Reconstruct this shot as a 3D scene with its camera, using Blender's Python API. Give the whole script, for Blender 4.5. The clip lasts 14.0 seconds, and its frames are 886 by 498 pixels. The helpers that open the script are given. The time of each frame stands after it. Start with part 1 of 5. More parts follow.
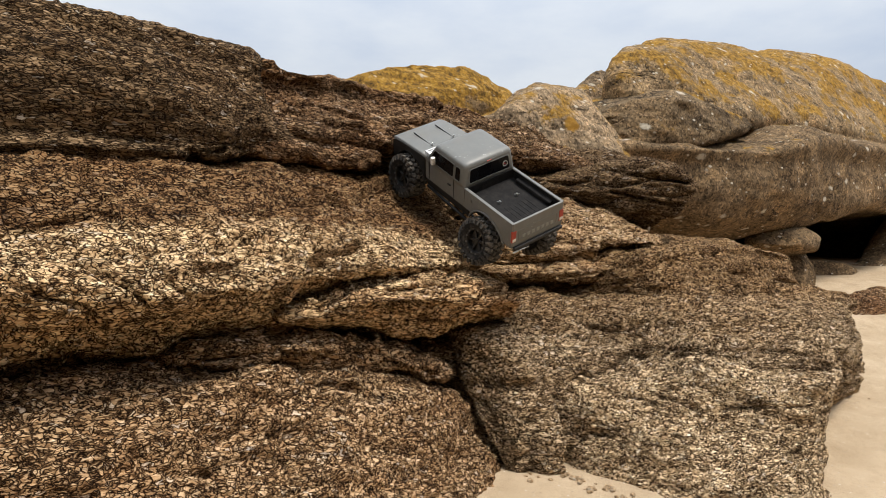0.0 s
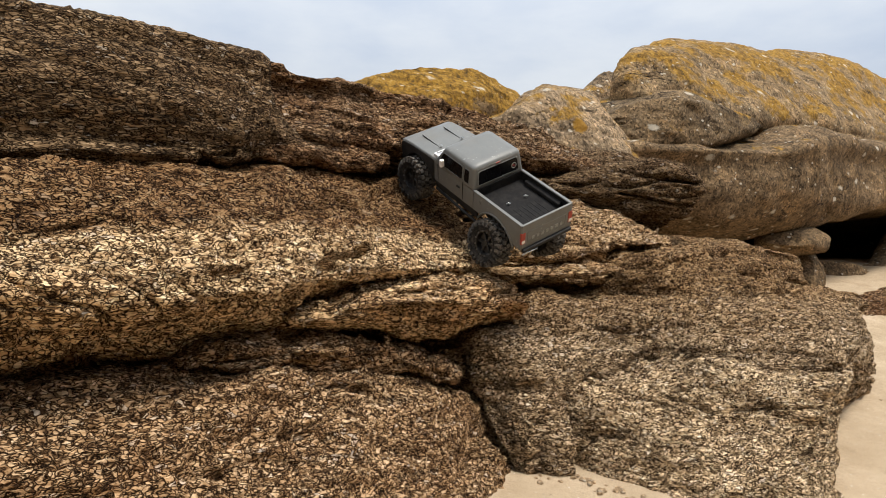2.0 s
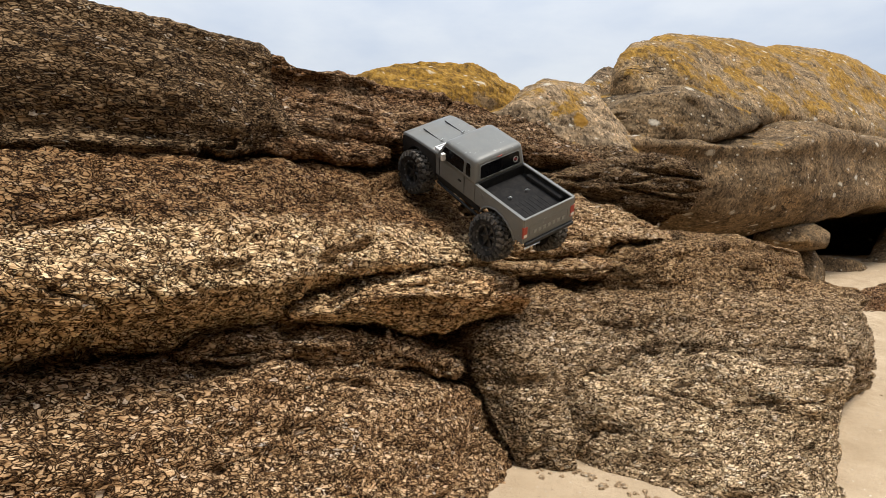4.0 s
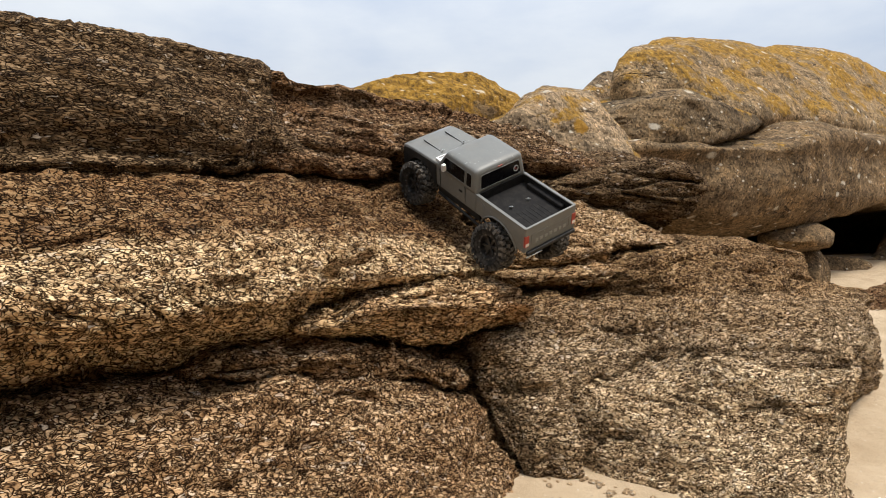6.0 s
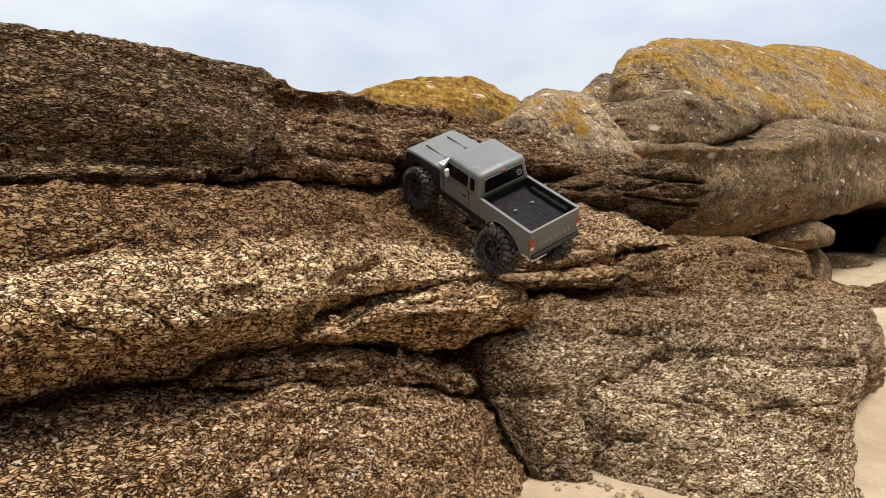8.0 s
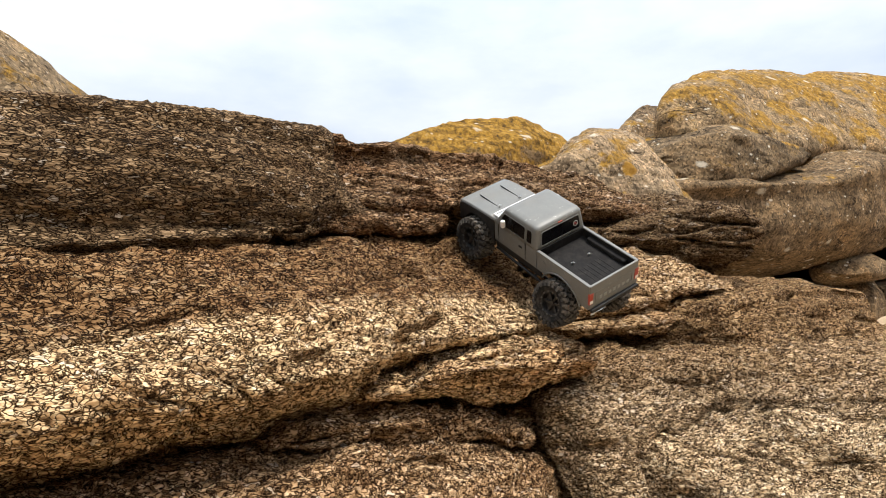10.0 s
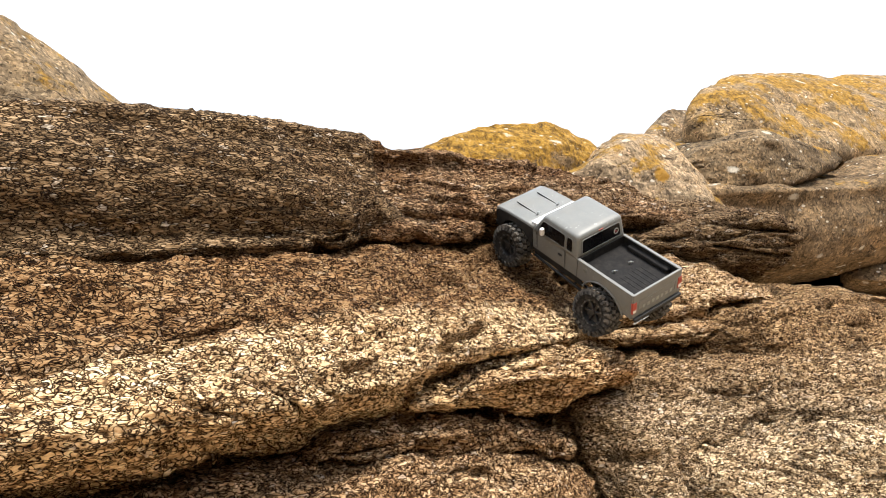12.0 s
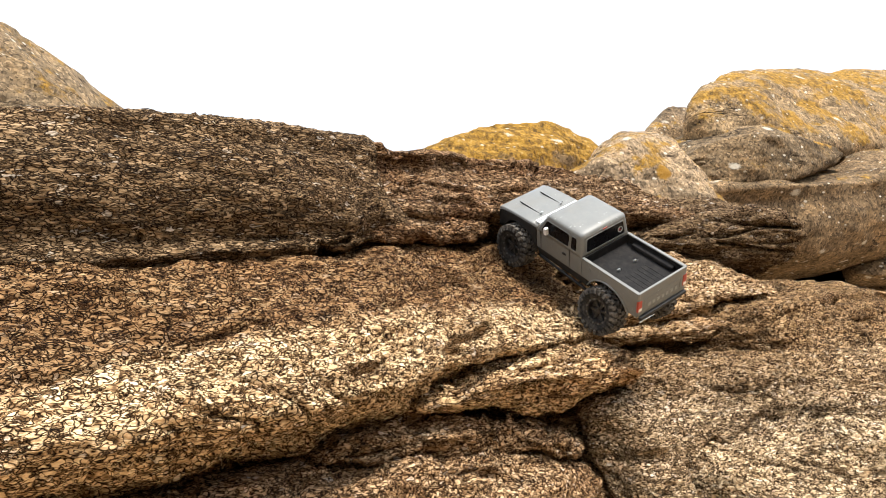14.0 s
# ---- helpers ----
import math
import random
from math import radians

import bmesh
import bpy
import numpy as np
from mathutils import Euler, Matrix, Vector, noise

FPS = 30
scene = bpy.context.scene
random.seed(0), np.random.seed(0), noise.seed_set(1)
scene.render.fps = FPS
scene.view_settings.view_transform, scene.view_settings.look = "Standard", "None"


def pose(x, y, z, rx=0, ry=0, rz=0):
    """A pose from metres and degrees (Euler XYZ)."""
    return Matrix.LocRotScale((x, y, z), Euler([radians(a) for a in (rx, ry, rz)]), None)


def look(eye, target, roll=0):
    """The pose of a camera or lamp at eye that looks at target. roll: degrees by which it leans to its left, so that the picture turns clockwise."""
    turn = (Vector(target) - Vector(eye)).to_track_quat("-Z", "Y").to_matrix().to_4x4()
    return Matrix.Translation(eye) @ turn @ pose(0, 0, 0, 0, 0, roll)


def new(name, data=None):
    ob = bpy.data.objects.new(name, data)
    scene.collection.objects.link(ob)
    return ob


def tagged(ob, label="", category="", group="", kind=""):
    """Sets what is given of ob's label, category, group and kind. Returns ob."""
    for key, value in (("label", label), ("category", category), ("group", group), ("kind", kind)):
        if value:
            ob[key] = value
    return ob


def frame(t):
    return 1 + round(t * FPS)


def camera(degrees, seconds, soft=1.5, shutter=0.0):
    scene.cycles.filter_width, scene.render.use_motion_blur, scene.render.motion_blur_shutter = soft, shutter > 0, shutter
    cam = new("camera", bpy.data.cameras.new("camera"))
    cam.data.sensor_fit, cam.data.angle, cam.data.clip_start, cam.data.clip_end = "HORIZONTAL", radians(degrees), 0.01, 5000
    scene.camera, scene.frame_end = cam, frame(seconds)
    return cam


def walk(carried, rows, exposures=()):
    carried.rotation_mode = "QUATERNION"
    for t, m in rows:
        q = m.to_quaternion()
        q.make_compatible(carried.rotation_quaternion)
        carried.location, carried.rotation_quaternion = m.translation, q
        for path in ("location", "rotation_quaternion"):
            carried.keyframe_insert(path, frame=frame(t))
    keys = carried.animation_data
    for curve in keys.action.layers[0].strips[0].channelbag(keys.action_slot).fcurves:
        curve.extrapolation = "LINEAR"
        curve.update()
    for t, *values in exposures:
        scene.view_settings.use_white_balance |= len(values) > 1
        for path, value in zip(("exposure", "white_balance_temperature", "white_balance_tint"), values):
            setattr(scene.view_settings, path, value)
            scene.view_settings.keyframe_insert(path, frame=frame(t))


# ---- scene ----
cam = camera(64.3, 14.0, soft=0.9)
PATH = [
    (0, (0.097, -0.288, 0.487), (0.041, 1.711, 0.531), 1.7),
    (0.5, (0.095, -0.291, 0.490), (0.032, 1.708, 0.538), 1.4),
    (1, (0.091, -0.287, 0.481), (0.028, 1.712, 0.518), 1.9),
    (1.5, (0.094, -0.289, 0.486), (0.023, 1.709, 0.526), 1.4),
    (2, (0.092, -0.292, 0.488), (0.015, 1.706, 0.536), 1.5),
    (2.5, (0.090, -0.291, 0.484), (0.015, 1.707, 0.525), 1.6),
    (3, (0.091, -0.289, 0.484), (0.018, 1.710, 0.522), 1.6),
    (5.3, (0.068, -0.276, 0.477), (0.006, 1.722, 0.516), 1.4),
    (5.5, (0.080, -0.284, 0.489), (0.008, 1.714, 0.534), 0.9),
    (6, (0.089, -0.291, 0.494), (0.004, 1.707, 0.549), 0.3),
    (6.5, (0.092, -0.289, 0.503), (0.013, 1.709, 0.558), -0.4),
    (7, (0.099, -0.281, 0.493), (0.038, 1.718, 0.539), -0.7),
    (7.5, (0.072, -0.289, 0.495), (-0.002, 1.709, 0.551), -0.1),
    (8, (0.072, -0.291, 0.498), (-0.009, 1.707, 0.563), -0.6),
    (8.5, (0.069, -0.291, 0.500), (-0.010, 1.706, 0.566), -1.3),
    (9, (0.062, -0.301, 0.516), (-0.050, 1.694, 0.601), -1.6),
    (9.2, (0.053, -0.318, 0.544), (-0.090, 1.674, 0.654), -1.5),
    (11.3, (-0.069, -0.290, 0.595), (-0.264, 1.696, 0.731), -0.3),
    (11.5, (-0.074, -0.294, 0.592), (-0.277, 1.691, 0.724), -0.1),
    (12, (-0.067, -0.299, 0.598), (-0.279, 1.684, 0.738), -0.7),
    (12.5, (-0.069, -0.301, 0.609), (-0.279, 1.683, 0.755), -1.0),
    (13, (-0.069, -0.297, 0.605), (-0.267, 1.688, 0.748), -1.5),
    (13.5, (-0.078, -0.298, 0.597), (-0.288, 1.686, 0.733), -1.4),
    (14, (-0.078, -0.299, 0.600), (-0.291, 1.685, 0.741), -1.5),
]
walk(cam, [(t, look(eye, target, roll)) for t, eye, target, roll in PATH], [(0, -0.06), (5.5, 0.0), (9.2, 0.1), (11.3, 0.7), (14, 0.73)])

# ---- world and sun: a bright overcast day ----
world = bpy.data.worlds.new("overcast_sky")
scene.world = world
world.use_nodes = True
wt = world.node_tree
wt.nodes.clear()
w_out = wt.nodes.new("ShaderNodeOutputWorld")
w_bg = wt.nodes.new("ShaderNodeBackground")
w_sky = wt.nodes.new("ShaderNodeTexSky")
w_sky.sky_type, w_sky.sun_disc = "NISHITA", False
w_sky.sun_elevation, w_sky.sun_rotation = radians(68), radians(139)
w_sky.air_density, w_sky.dust_density = 1.0, 3.0
w_co = wt.nodes.new("ShaderNodeTexCoord")
w_map = wt.nodes.new("ShaderNodeMapping")
w_map.inputs["Scale"].default_value = (1.0, 1.0, 2.6)
w_no = wt.nodes.new("ShaderNodeTexNoise")
w_no.inputs["Scale"].default_value, w_no.inputs["Detail"].default_value, w_no.inputs["Roughness"].default_value = 2.6, 6.0, 0.55
w_ramp = wt.nodes.new("ShaderNodeValToRGB")
w_ramp.color_ramp.elements[0].position, w_ramp.color_ramp.elements[0].color = 0.36, (6.1, 6.9, 8.2, 1)
w_ramp.color_ramp.elements[1].position, w_ramp.color_ramp.elements[1].color = 0.66, (8.6, 9.0, 9.4, 1)
w_mix = wt.nodes.new("ShaderNodeMix")
w_mix.data_type = "RGBA"
w_mix.inputs[0].default_value = 0.86
wt.links.new(w_co.outputs["Generated"], w_map.inputs["Vector"])
wt.links.new(w_map.outputs[0], w_no.inputs["Vector"])
wt.links.new(w_no.outputs["Fac"], w_ramp.inputs["Fac"])
wt.links.new(w_sky.outputs[0], w_mix.inputs[6])
wt.links.new(w_ramp.outputs[0], w_mix.inputs[7])
# an overcast sky brightens from the horizon to the zenith
w_sep = wt.nodes.new("ShaderNodeSeparateXYZ")
w_grad = wt.nodes.new("ShaderNodeMapRange")
w_grad.inputs["From Min"].default_value, w_grad.inputs["From Max"].default_value = 0.0, 1.0
w_grad.inputs["To Min"].default_value, w_grad.inputs["To Max"].default_value = 0.72, 1.95
w_mul = wt.nodes.new("ShaderNodeMix")
w_mul.data_type, w_mul.blend_type = "RGBA", "MULTIPLY"
w_mul.inputs[0].default_value = 1.0
wt.links.new(w_co.outputs["Generated"], w_sep.inputs[0])
wt.links.new(w_sep.outputs[2], w_grad.inputs["Value"])
wt.links.new(w_mix.outputs[2], w_mul.inputs[6])
wt.links.new(w_grad.outputs[0], w_mul.inputs[7])
wt.links.new(w_mul.outputs[2], w_bg.inputs["Color"])
w_bg.inputs["Strength"].default_value = 0.1
wt.links.new(w_bg.outputs[0], w_out.inputs["Surface"])

sun = new("sun", bpy.data.lights.new("sun", "SUN"))
sun.data.energy, sun.data.angle, sun.data.color = 3.7, radians(20), (1.0, 0.927, 0.83)
sun.matrix_world = look((1.2, 0.0, 4.6), (0, 1.4, 0.3))


# ---- materials ----
def tree(name):
    m = bpy.data.materials.new(name)
    m.use_nodes = True
    t = m.node_tree
    t.nodes.clear()
    out = t.nodes.new("ShaderNodeOutputMaterial")
    b = t.nodes.new("ShaderNodeBsdfPrincipled")
    t.links.new(b.outputs[0], out.inputs["Surface"])
    return m, t, b


def node(t, kind, values=()):
    n = t.nodes.new(kind)
    for k, v in dict(values).items():
        n.inputs[k].default_value = v
    return n


def ramp(t, source, stops):
    n = t.nodes.new("ShaderNodeValToRGB")
    e = n.color_ramp.elements
    while len(e) < len(stops):
        e.new(0.5)
    for el, (p, c) in zip(e, stops):
        el.position = p
        el.color = (c, c, c, 1) if isinstance(c, (int, float)) else (*c, 1)
    t.links.new(source, n.inputs["Fac"])
    return n.outputs["Color"]


def mix(t, fac, a, b, blend="MIX"):
    n = t.nodes.new("ShaderNodeMix")
    n.data_type, n.blend_type = "RGBA", blend
    for i, v in ((0, fac), (6, a), (7, b)):
        if isinstance(v, (int, float)):
            n.inputs[i].default_value = v if i == 0 else (v, v, v, 1)
        elif isinstance(v, tuple):
            n.inputs[i].default_value = (*v, 1)
        else:
            t.links.new(v, n.inputs[i])
    return n.outputs[2]


def math_node(t, op, a, b=0.0):
    n = t.nodes.new("ShaderNodeMath")
    n.operation = op
    for i, v in enumerate((a, b)):
        if isinstance(v, (int, float)):
            n.inputs[i].default_value = v
        else:
            t.links.new(v, n.inputs[i])
    return n.outputs[0]


def coords(t, scale=(1, 1, 1), turn=(0, 0, 0), shift=(0, 0, 0)):
    c = t.nodes.new("ShaderNodeTexCoord")
    m = t.nodes.new("ShaderNodeMapping")
    m.inputs["Scale"].default_value, m.inputs["Location"].default_value = scale, shift
    m.inputs["Rotation"].default_value = [radians(a) for a in turn]
    t.links.new(c.outputs["Object"], m.inputs["Vector"])
    return m.outputs[0]


def tex_noise(t, vec, scale, detail=4.0, rough=0.55, distort=0.0):
    n = node(t, "ShaderNodeTexNoise", {"Scale": scale, "Detail": detail, "Roughness": rough, "Distortion": distort})
    t.links.new(vec, n.inputs["Vector"])
    return n


def tex_cells(t, vec, scale, feature="F1", rnd=1.0):
    n = t.nodes.new("ShaderNodeTexVoronoi")
    n.feature = feature
    n.inputs["Scale"].default_value, n.inputs["Randomness"].default_value = scale, rnd
    t.links.new(vec, n.inputs["Vector"])
    return n


def bump(t, b, height, strength, distance, under=None):
    n = node(t, "ShaderNodeBump", {"Strength": strength, "Distance": distance})
    t.links.new(height, n.inputs["Height"])
    if under is not None:
        t.links.new(under, n.inputs["Normal"])
    if b is not None:
        t.links.new(n.outputs[0], b.inputs["Normal"])
    return n.outputs[0]


def granite(name, crystals, gap, stain, stain_amount, grain=100.0, shift=(0, 0, 0), band=None, fill=0.0, flow=1.0):
    """Coarse gneiss: worm-like feldspar crystals with dark mica between, rust and algae stains. crystals: ramp stops by tone.
    band: (object z where a darker weathered cap begins, its tint, its fall along x, how sharply it sets in). fill: how far the pale crystals crowd out
    the mica. flow: how far the crystals are drawn out along the beds."""
    m, t, b = tree(name)
    flat = coords(t, (0.75 / flow, 0.95, 1.22 * flow), (0, 6, 0), shift)
    wob = tex_noise(t, flat, grain * 0.9, 1.0, 0.5)
    vec = mix(t, 0.034, flat, wob.outputs["Color"], "ADD")
    cells = tex_cells(t, vec, grain)
    edge = tex_cells(t, vec, grain, "DISTANCE_TO_EDGE")
    each = node(t, "ShaderNodeSeparateColor")
    t.links.new(cells.outputs["Color"], each.inputs[0])
    # mica seams between the crystals, of uneven width; how closely the crystals are packed drifts over the rock
    pack = tex_noise(t, coords(t, (1.0, 1.0, 2.2), (0, 8, 0), shift), 11.0, 4.0, 0.6)
    seam = tex_noise(t, flat, grain * 0.6, 2.0, 0.6)
    width = math_node(t, "ADD", ramp(t, seam.outputs["Fac"], [(0.34, 0.11), (0.66, 0.28)]), math_node(t, "MULTIPLY", math_node(t, "SUBTRACT", pack.outputs["Fac"], 0.5), -0.25))
    width = math_node(t, "MAXIMUM", math_node(t, "SUBTRACT", width, fill), 0.06)
    cover = ramp(t, math_node(t, "DIVIDE", edge.outputs["Distance"], width), [(0.08, 0.0), (0.45, 0.5), (0.9, 1.0)])
    # winding seams that run past several crystals
    winding = tex_noise(t, flat, grain * 0.7, 1.0, 0.5, 0.3)
    winding = math_node(t, "ABSOLUTE", math_node(t, "SUBTRACT", winding.outputs["Fac"], 0.5))
    cover = math_node(t, "MULTIPLY", cover, ramp(t, winding, [(0.006, 0.1), (0.04, 1.0)]))
    # some crystals have weathered out
    cover = math_node(t, "MULTIPLY", cover, ramp(t, each.outputs[2], [(0.0, 0.6), (0.1, 0.75), (0.25, 1.0), (0.45, 1.0)]))
    # each crystal has a tone of its own
    drift = tex_noise(t, flat, grain * 0.95, 1.0, 0.5)
    tone = math_node(t, "ADD", math_node(t, "MULTIPLY", math_node(t, "SUBTRACT", drift.outputs["Fac"], 0.5), 1.2), 0.2)
    tone = math_node(t, "ADD", tone, math_node(t, "MULTIPLY", each.outputs[0], 0.4))
    col = ramp(t, tone, [(q, tuple(min(0.9, k * c) for k, c in zip((1.19, 1.2, 1.2), rgb))) for q, rgb in crystals])
    # a few bright quartz grains
    quartz = math_node(t, "MULTIPLY", math_node(t, "GREATER_THAN", each.outputs[1], 0.95), 0.4)
    col = mix(t, quartz, col, (0.82, 0.74, 0.63))
    # brown rims between the pale crystals and the black seams
    rim = mix(t, ramp(t, cover, [(0.0, 0.0), (0.4, 1.0)]), gap, tuple(1.5 * c for c in crystals[1][1]))
    col = mix(t, ramp(t, cover, [(0.25, 0.0), (0.85, 1.0)]), rim, col)
    # large stains: rust, algae, bleached patches
    big = tex_noise(t, coords(t, (0.8, 1.0, 1.8), (0, 0, 0), shift), 3.4, 6.0, 0.62)
    where = ramp(t, big.outputs["Fac"], [(0.42, 0.0), (0.68, 1.0)])
    where = math_node(t, "MULTIPLY", where, stain_amount)
    col = mix(t, where, col, mix(t, 1.0, col, stain, "MULTIPLY"))
    # fine bedding streaks
    lines = tex_noise(t, coords(t, (1.6, 5.0, 16.0), (0, 3, 0), shift), 4.0, 6.0, 0.65, 0.4)
    col = mix(t, 0.8, col, ramp(t, lines.outputs["Fac"], [(0.33, 0.42), (0.45, 1.0), (0.68, 1.1)]), "MULTIPLY")
    pale = tex_noise(t, coords(t, (1.1, 1.0, 2.2), (0, 0, 0), (3.1, 0.4, 1.7)), 5.2, 5.0)
    lift = ramp(t, pale.outputs["Fac"], [(0.5, 1.0), (0.75, 1.22)])
    col = mix(t, 1.0, col, lift, "MULTIPLY")
    if band:
        z = node(t, "ShaderNodeSeparateXYZ")
        t.links.new(coords(t), z.inputs[0])
        lean = math_node(t, "MULTIPLY", math_node(t, "MINIMUM", z.outputs[0], 0.0), band[2])
        edgez = math_node(t, "SUBTRACT", z.outputs[2], lean)
        edgez = math_node(t, "ADD", edgez, math_node(t, "MULTIPLY", math_node(t, "SUBTRACT", big.outputs["Fac"], 0.5), 0.06))
        edgez = math_node(t, "ADD", edgez, math_node(t, "MULTIPLY", math_node(t, "SUBTRACT", pack.outputs["Fac"], 0.5), 0.05))
        f = ramp(t, math_node(t, "MULTIPLY", math_node(t, "SUBTRACT", edgez, band[0]), band[3]), [(0.0, 0.0), (1.0, 1.0)])
        col = mix(t, f, col, mix(t, 1.0, col, band[1], "MULTIPLY"))
    t.links.new(col, b.inputs["Base Color"])
    b.inputs["Roughness"].default_value = 0.9
    b.inputs["Specular IOR Level"].default_value = 0.08
    h0 = bump(t, None, lines.outputs["Fac"], 0.9, 0.014)
    proud = math_node(t, "ADD", cover, math_node(t, "MULTIPLY", drift.outputs["Fac"], 0.5))
    bump(t, b, proud, 1.0, 0.011, h0)
    return m


def lichen_granite(name, base, lichen_amount, shift=(0, 0, 0), spot=None):
    """Weathered granite with yellow crusts on the upper faces and pale round crusts.
    spot: (place in the object, radius) of one orange crust."""
    m, t, b = tree(name)
    co = coords(t, (1, 1, 1), (0, 0, 0), shift)
    wob = mix(t, 0.02, co, tex_noise(t, co, 40.0, 3.0).outputs["Color"], "ADD")
    grains = tex_cells(t, wob, 105.0)
    pick = node(t, "ShaderNodeSeparateColor")
    t.links.new(grains.outputs["Color"], pick.inputs[0])
    col = mix(t, 1.0, base, ramp(t, pick.outputs[0], [(0.0, 0.36), (0.3, 0.82), (0.8, 1.2), (1.0, 1.85)]), "MULTIPLY")
    patch = tex_noise(t, co, 2.2, 8.0, 0.65)
    col = mix(t, 1.0, col, ramp(t, patch.outputs["Fac"], [(0.32, (0.62, 0.6, 0.57)), (0.52, (1, 1, 1)), (0.7, (1.3, 1.22, 1.1))]), "MULTIPLY")
    blot = tex_noise(t, co, 14.0, 10.0, 0.78)
    col = mix(t, 1.0, col, ramp(t, blot.outputs["Fac"], [(0.36, (0.42, 0.39, 0.36)), (0.48, (1, 1, 1)), (0.64, (1.55, 1.45, 1.3))]), "MULTIPLY")
    # weather streaks and thin joints
    streak = tex_noise(t, coords(t, (1.4, 2.0, 7.0), (0, 14, 0), shift), 3.0, 6.0, 0.6, 0.5)
    col = mix(t, 0.8, col, ramp(t, streak.outputs["Fac"], [(0.36, 0.68), (0.5, 1.0), (0.66, 1.16)]), "MULTIPLY")
    joint = tex_noise(t, coords(t, (0.7, 1.0, 2.6), (0, 9, 0), shift), 2.6, 4.0, 0.55)
    joint = math_node(t, "ABSOLUTE", math_node(t, "SUBTRACT", joint.outputs["Fac"], 0.47))
    broken = ramp(t, tex_noise(t, co, 3.3, 2.0).outputs["Fac"], [(0.5, 1.0), (0.58, 0.0)])
    joint = math_node(t, "MAXIMUM", ramp(t, joint, [(0.002, 0.0), (0.008, 1.0)]), broken)
    col = mix(t, joint, (0.03, 0.02, 0.012), col)
    # crusts like the upper faces
    geo = node(t, "ShaderNodeNewGeometry")
    nz = node(t, "ShaderNodeSeparateXYZ")
    t.links.new(geo.outputs["Normal"], nz.inputs[0])
    crust = tex_noise(t, co, 11.0, 12.0, 0.8)
    spread = tex_noise(t, coords(t, (1.0, 1.0, 1.6), (0, 0, 0), shift), 3.0, 5.0, 0.6)
    f = math_node(t, "ADD", crust.outputs["Fac"], math_node(t, "MULTIPLY", nz.outputs[2], 0.3))
    f = math_node(t, "ADD", f, math_node(t, "MULTIPLY", math_node(t, "SUBTRACT", spread.outputs["Fac"], 0.5), 1.7))
    f = ramp(t, f, [(0.70 - lichen_amount, 0.0), (0.84 - lichen_amount, 0.9)])
    tone = ramp(t, tex_noise(t, co, 32.0, 8.0, 0.75).outputs["Fac"], [(0.34, (0.05, 0.032, 0.012)), (0.46, (0.22, 0.118, 0.02)), (0.56, (0.43, 0.235, 0.03)), (0.7, (0.52, 0.37, 0.16))])
    tone = mix(t, 0.7, tone, ramp(t, pick.outputs[2], [(0.0, 0.72), (0.5, 1.0), (1.0, 1.2)]), "MULTIPLY")
    col = mix(t, f, col, tone)
    for size, share, strength in ((7.0, 0.66, 0.7), (21.0, 0.68, 0.8)):
        dots = tex_cells(t, coords(t, (0.8, 1.0, 1.5), (0, 0, 0), shift), size)
        gate = node(t, "ShaderNodeSeparateColor")
        t.links.new(dots.outputs["Color"], gate.inputs[0])
        near = math_node(t, "ADD", math_node(t, "MULTIPLY", dots.outputs["Distance"], 0.8), math_node(t, "MULTIPLY", crust.outputs["Fac"], 0.6))
        dot = ramp(t, near, [(0.39, 1.0), (0.46, 0.0)])
        dot = math_node(t, "MULTIPLY", dot, math_node(t, "GREATER_THAN", gate.outputs[1], share))
        col = mix(t, math_node(t, "MULTIPLY", dot, strength), col, (0.72, 0.66, 0.54))
    if spot:
        d = node(t, "ShaderNodeVectorMath")
        d.operation = "DISTANCE"
        t.links.new(coords(t), d.inputs[0])
        d.inputs[1].default_value = spot[0]
        r = math_node(t, "ADD", d.outputs["Value"], math_node(t, "MULTIPLY", math_node(t, "SUBTRACT", crust.outputs["Fac"], 0.5), 1.6 * spot[1]))
        col = mix(t, ramp(t, math_node(t, "DIVIDE", r, spot[1]), [(0.75, 0.9), (1.0, 0.0)]), col, (0.42, 0.22, 0.03))
    t.links.new(col, b.inputs["Base Color"])
    b.inputs["Roughness"].default_value = 0.92
    b.inputs["Specular IOR Level"].default_value = 0.15
    h = bump(t, None, tex_noise(t, co, 20.0, 10.0, 0.77).outputs["Fac"], 1.0, 0.025)
    h = bump(t, None, joint, 1.0, 0.01, h)
    bump(t, b, pick.outputs[1], 0.5, 0.004, h)
    return m


CREAM = [(0.0, (0.07, 0.038, 0.018)), (0.1, (0.25, 0.148, 0.07)), (0.28, (0.53, 0.355, 0.19)), (0.62, (0.73, 0.53, 0.31)), (1.0, (0.86, 0.7, 0.48))]
GOLD = [(0.0, (0.046, 0.0248, 0.0129)), (0.12, (0.184, 0.103, 0.0478)), (0.35, (0.3956, 0.2502, 0.1306)), (0.7, (0.5704, 0.3974, 0.2392)), (1.0, (0.7728, 0.6164, 0.4324))]
BROWN = [(0.0, (0.0388, 0.0221, 0.0128)), (0.15, (0.1661, 0.0977, 0.0501)), (0.45, (0.3433, 0.2165, 0.1164)), (0.8, (0.5316, 0.3701, 0.2293)), (1.0, (0.7752, 0.6227, 0.4423))]
DARK = [(0.0, (0.0257, 0.0171, 0.0099)), (0.15, (0.1287, 0.0803, 0.0405)), (0.45, (0.2515, 0.1643, 0.0884)), (0.8, (0.4036, 0.2775, 0.1634)), (1.0, (0.6552, 0.5171, 0.3563))]
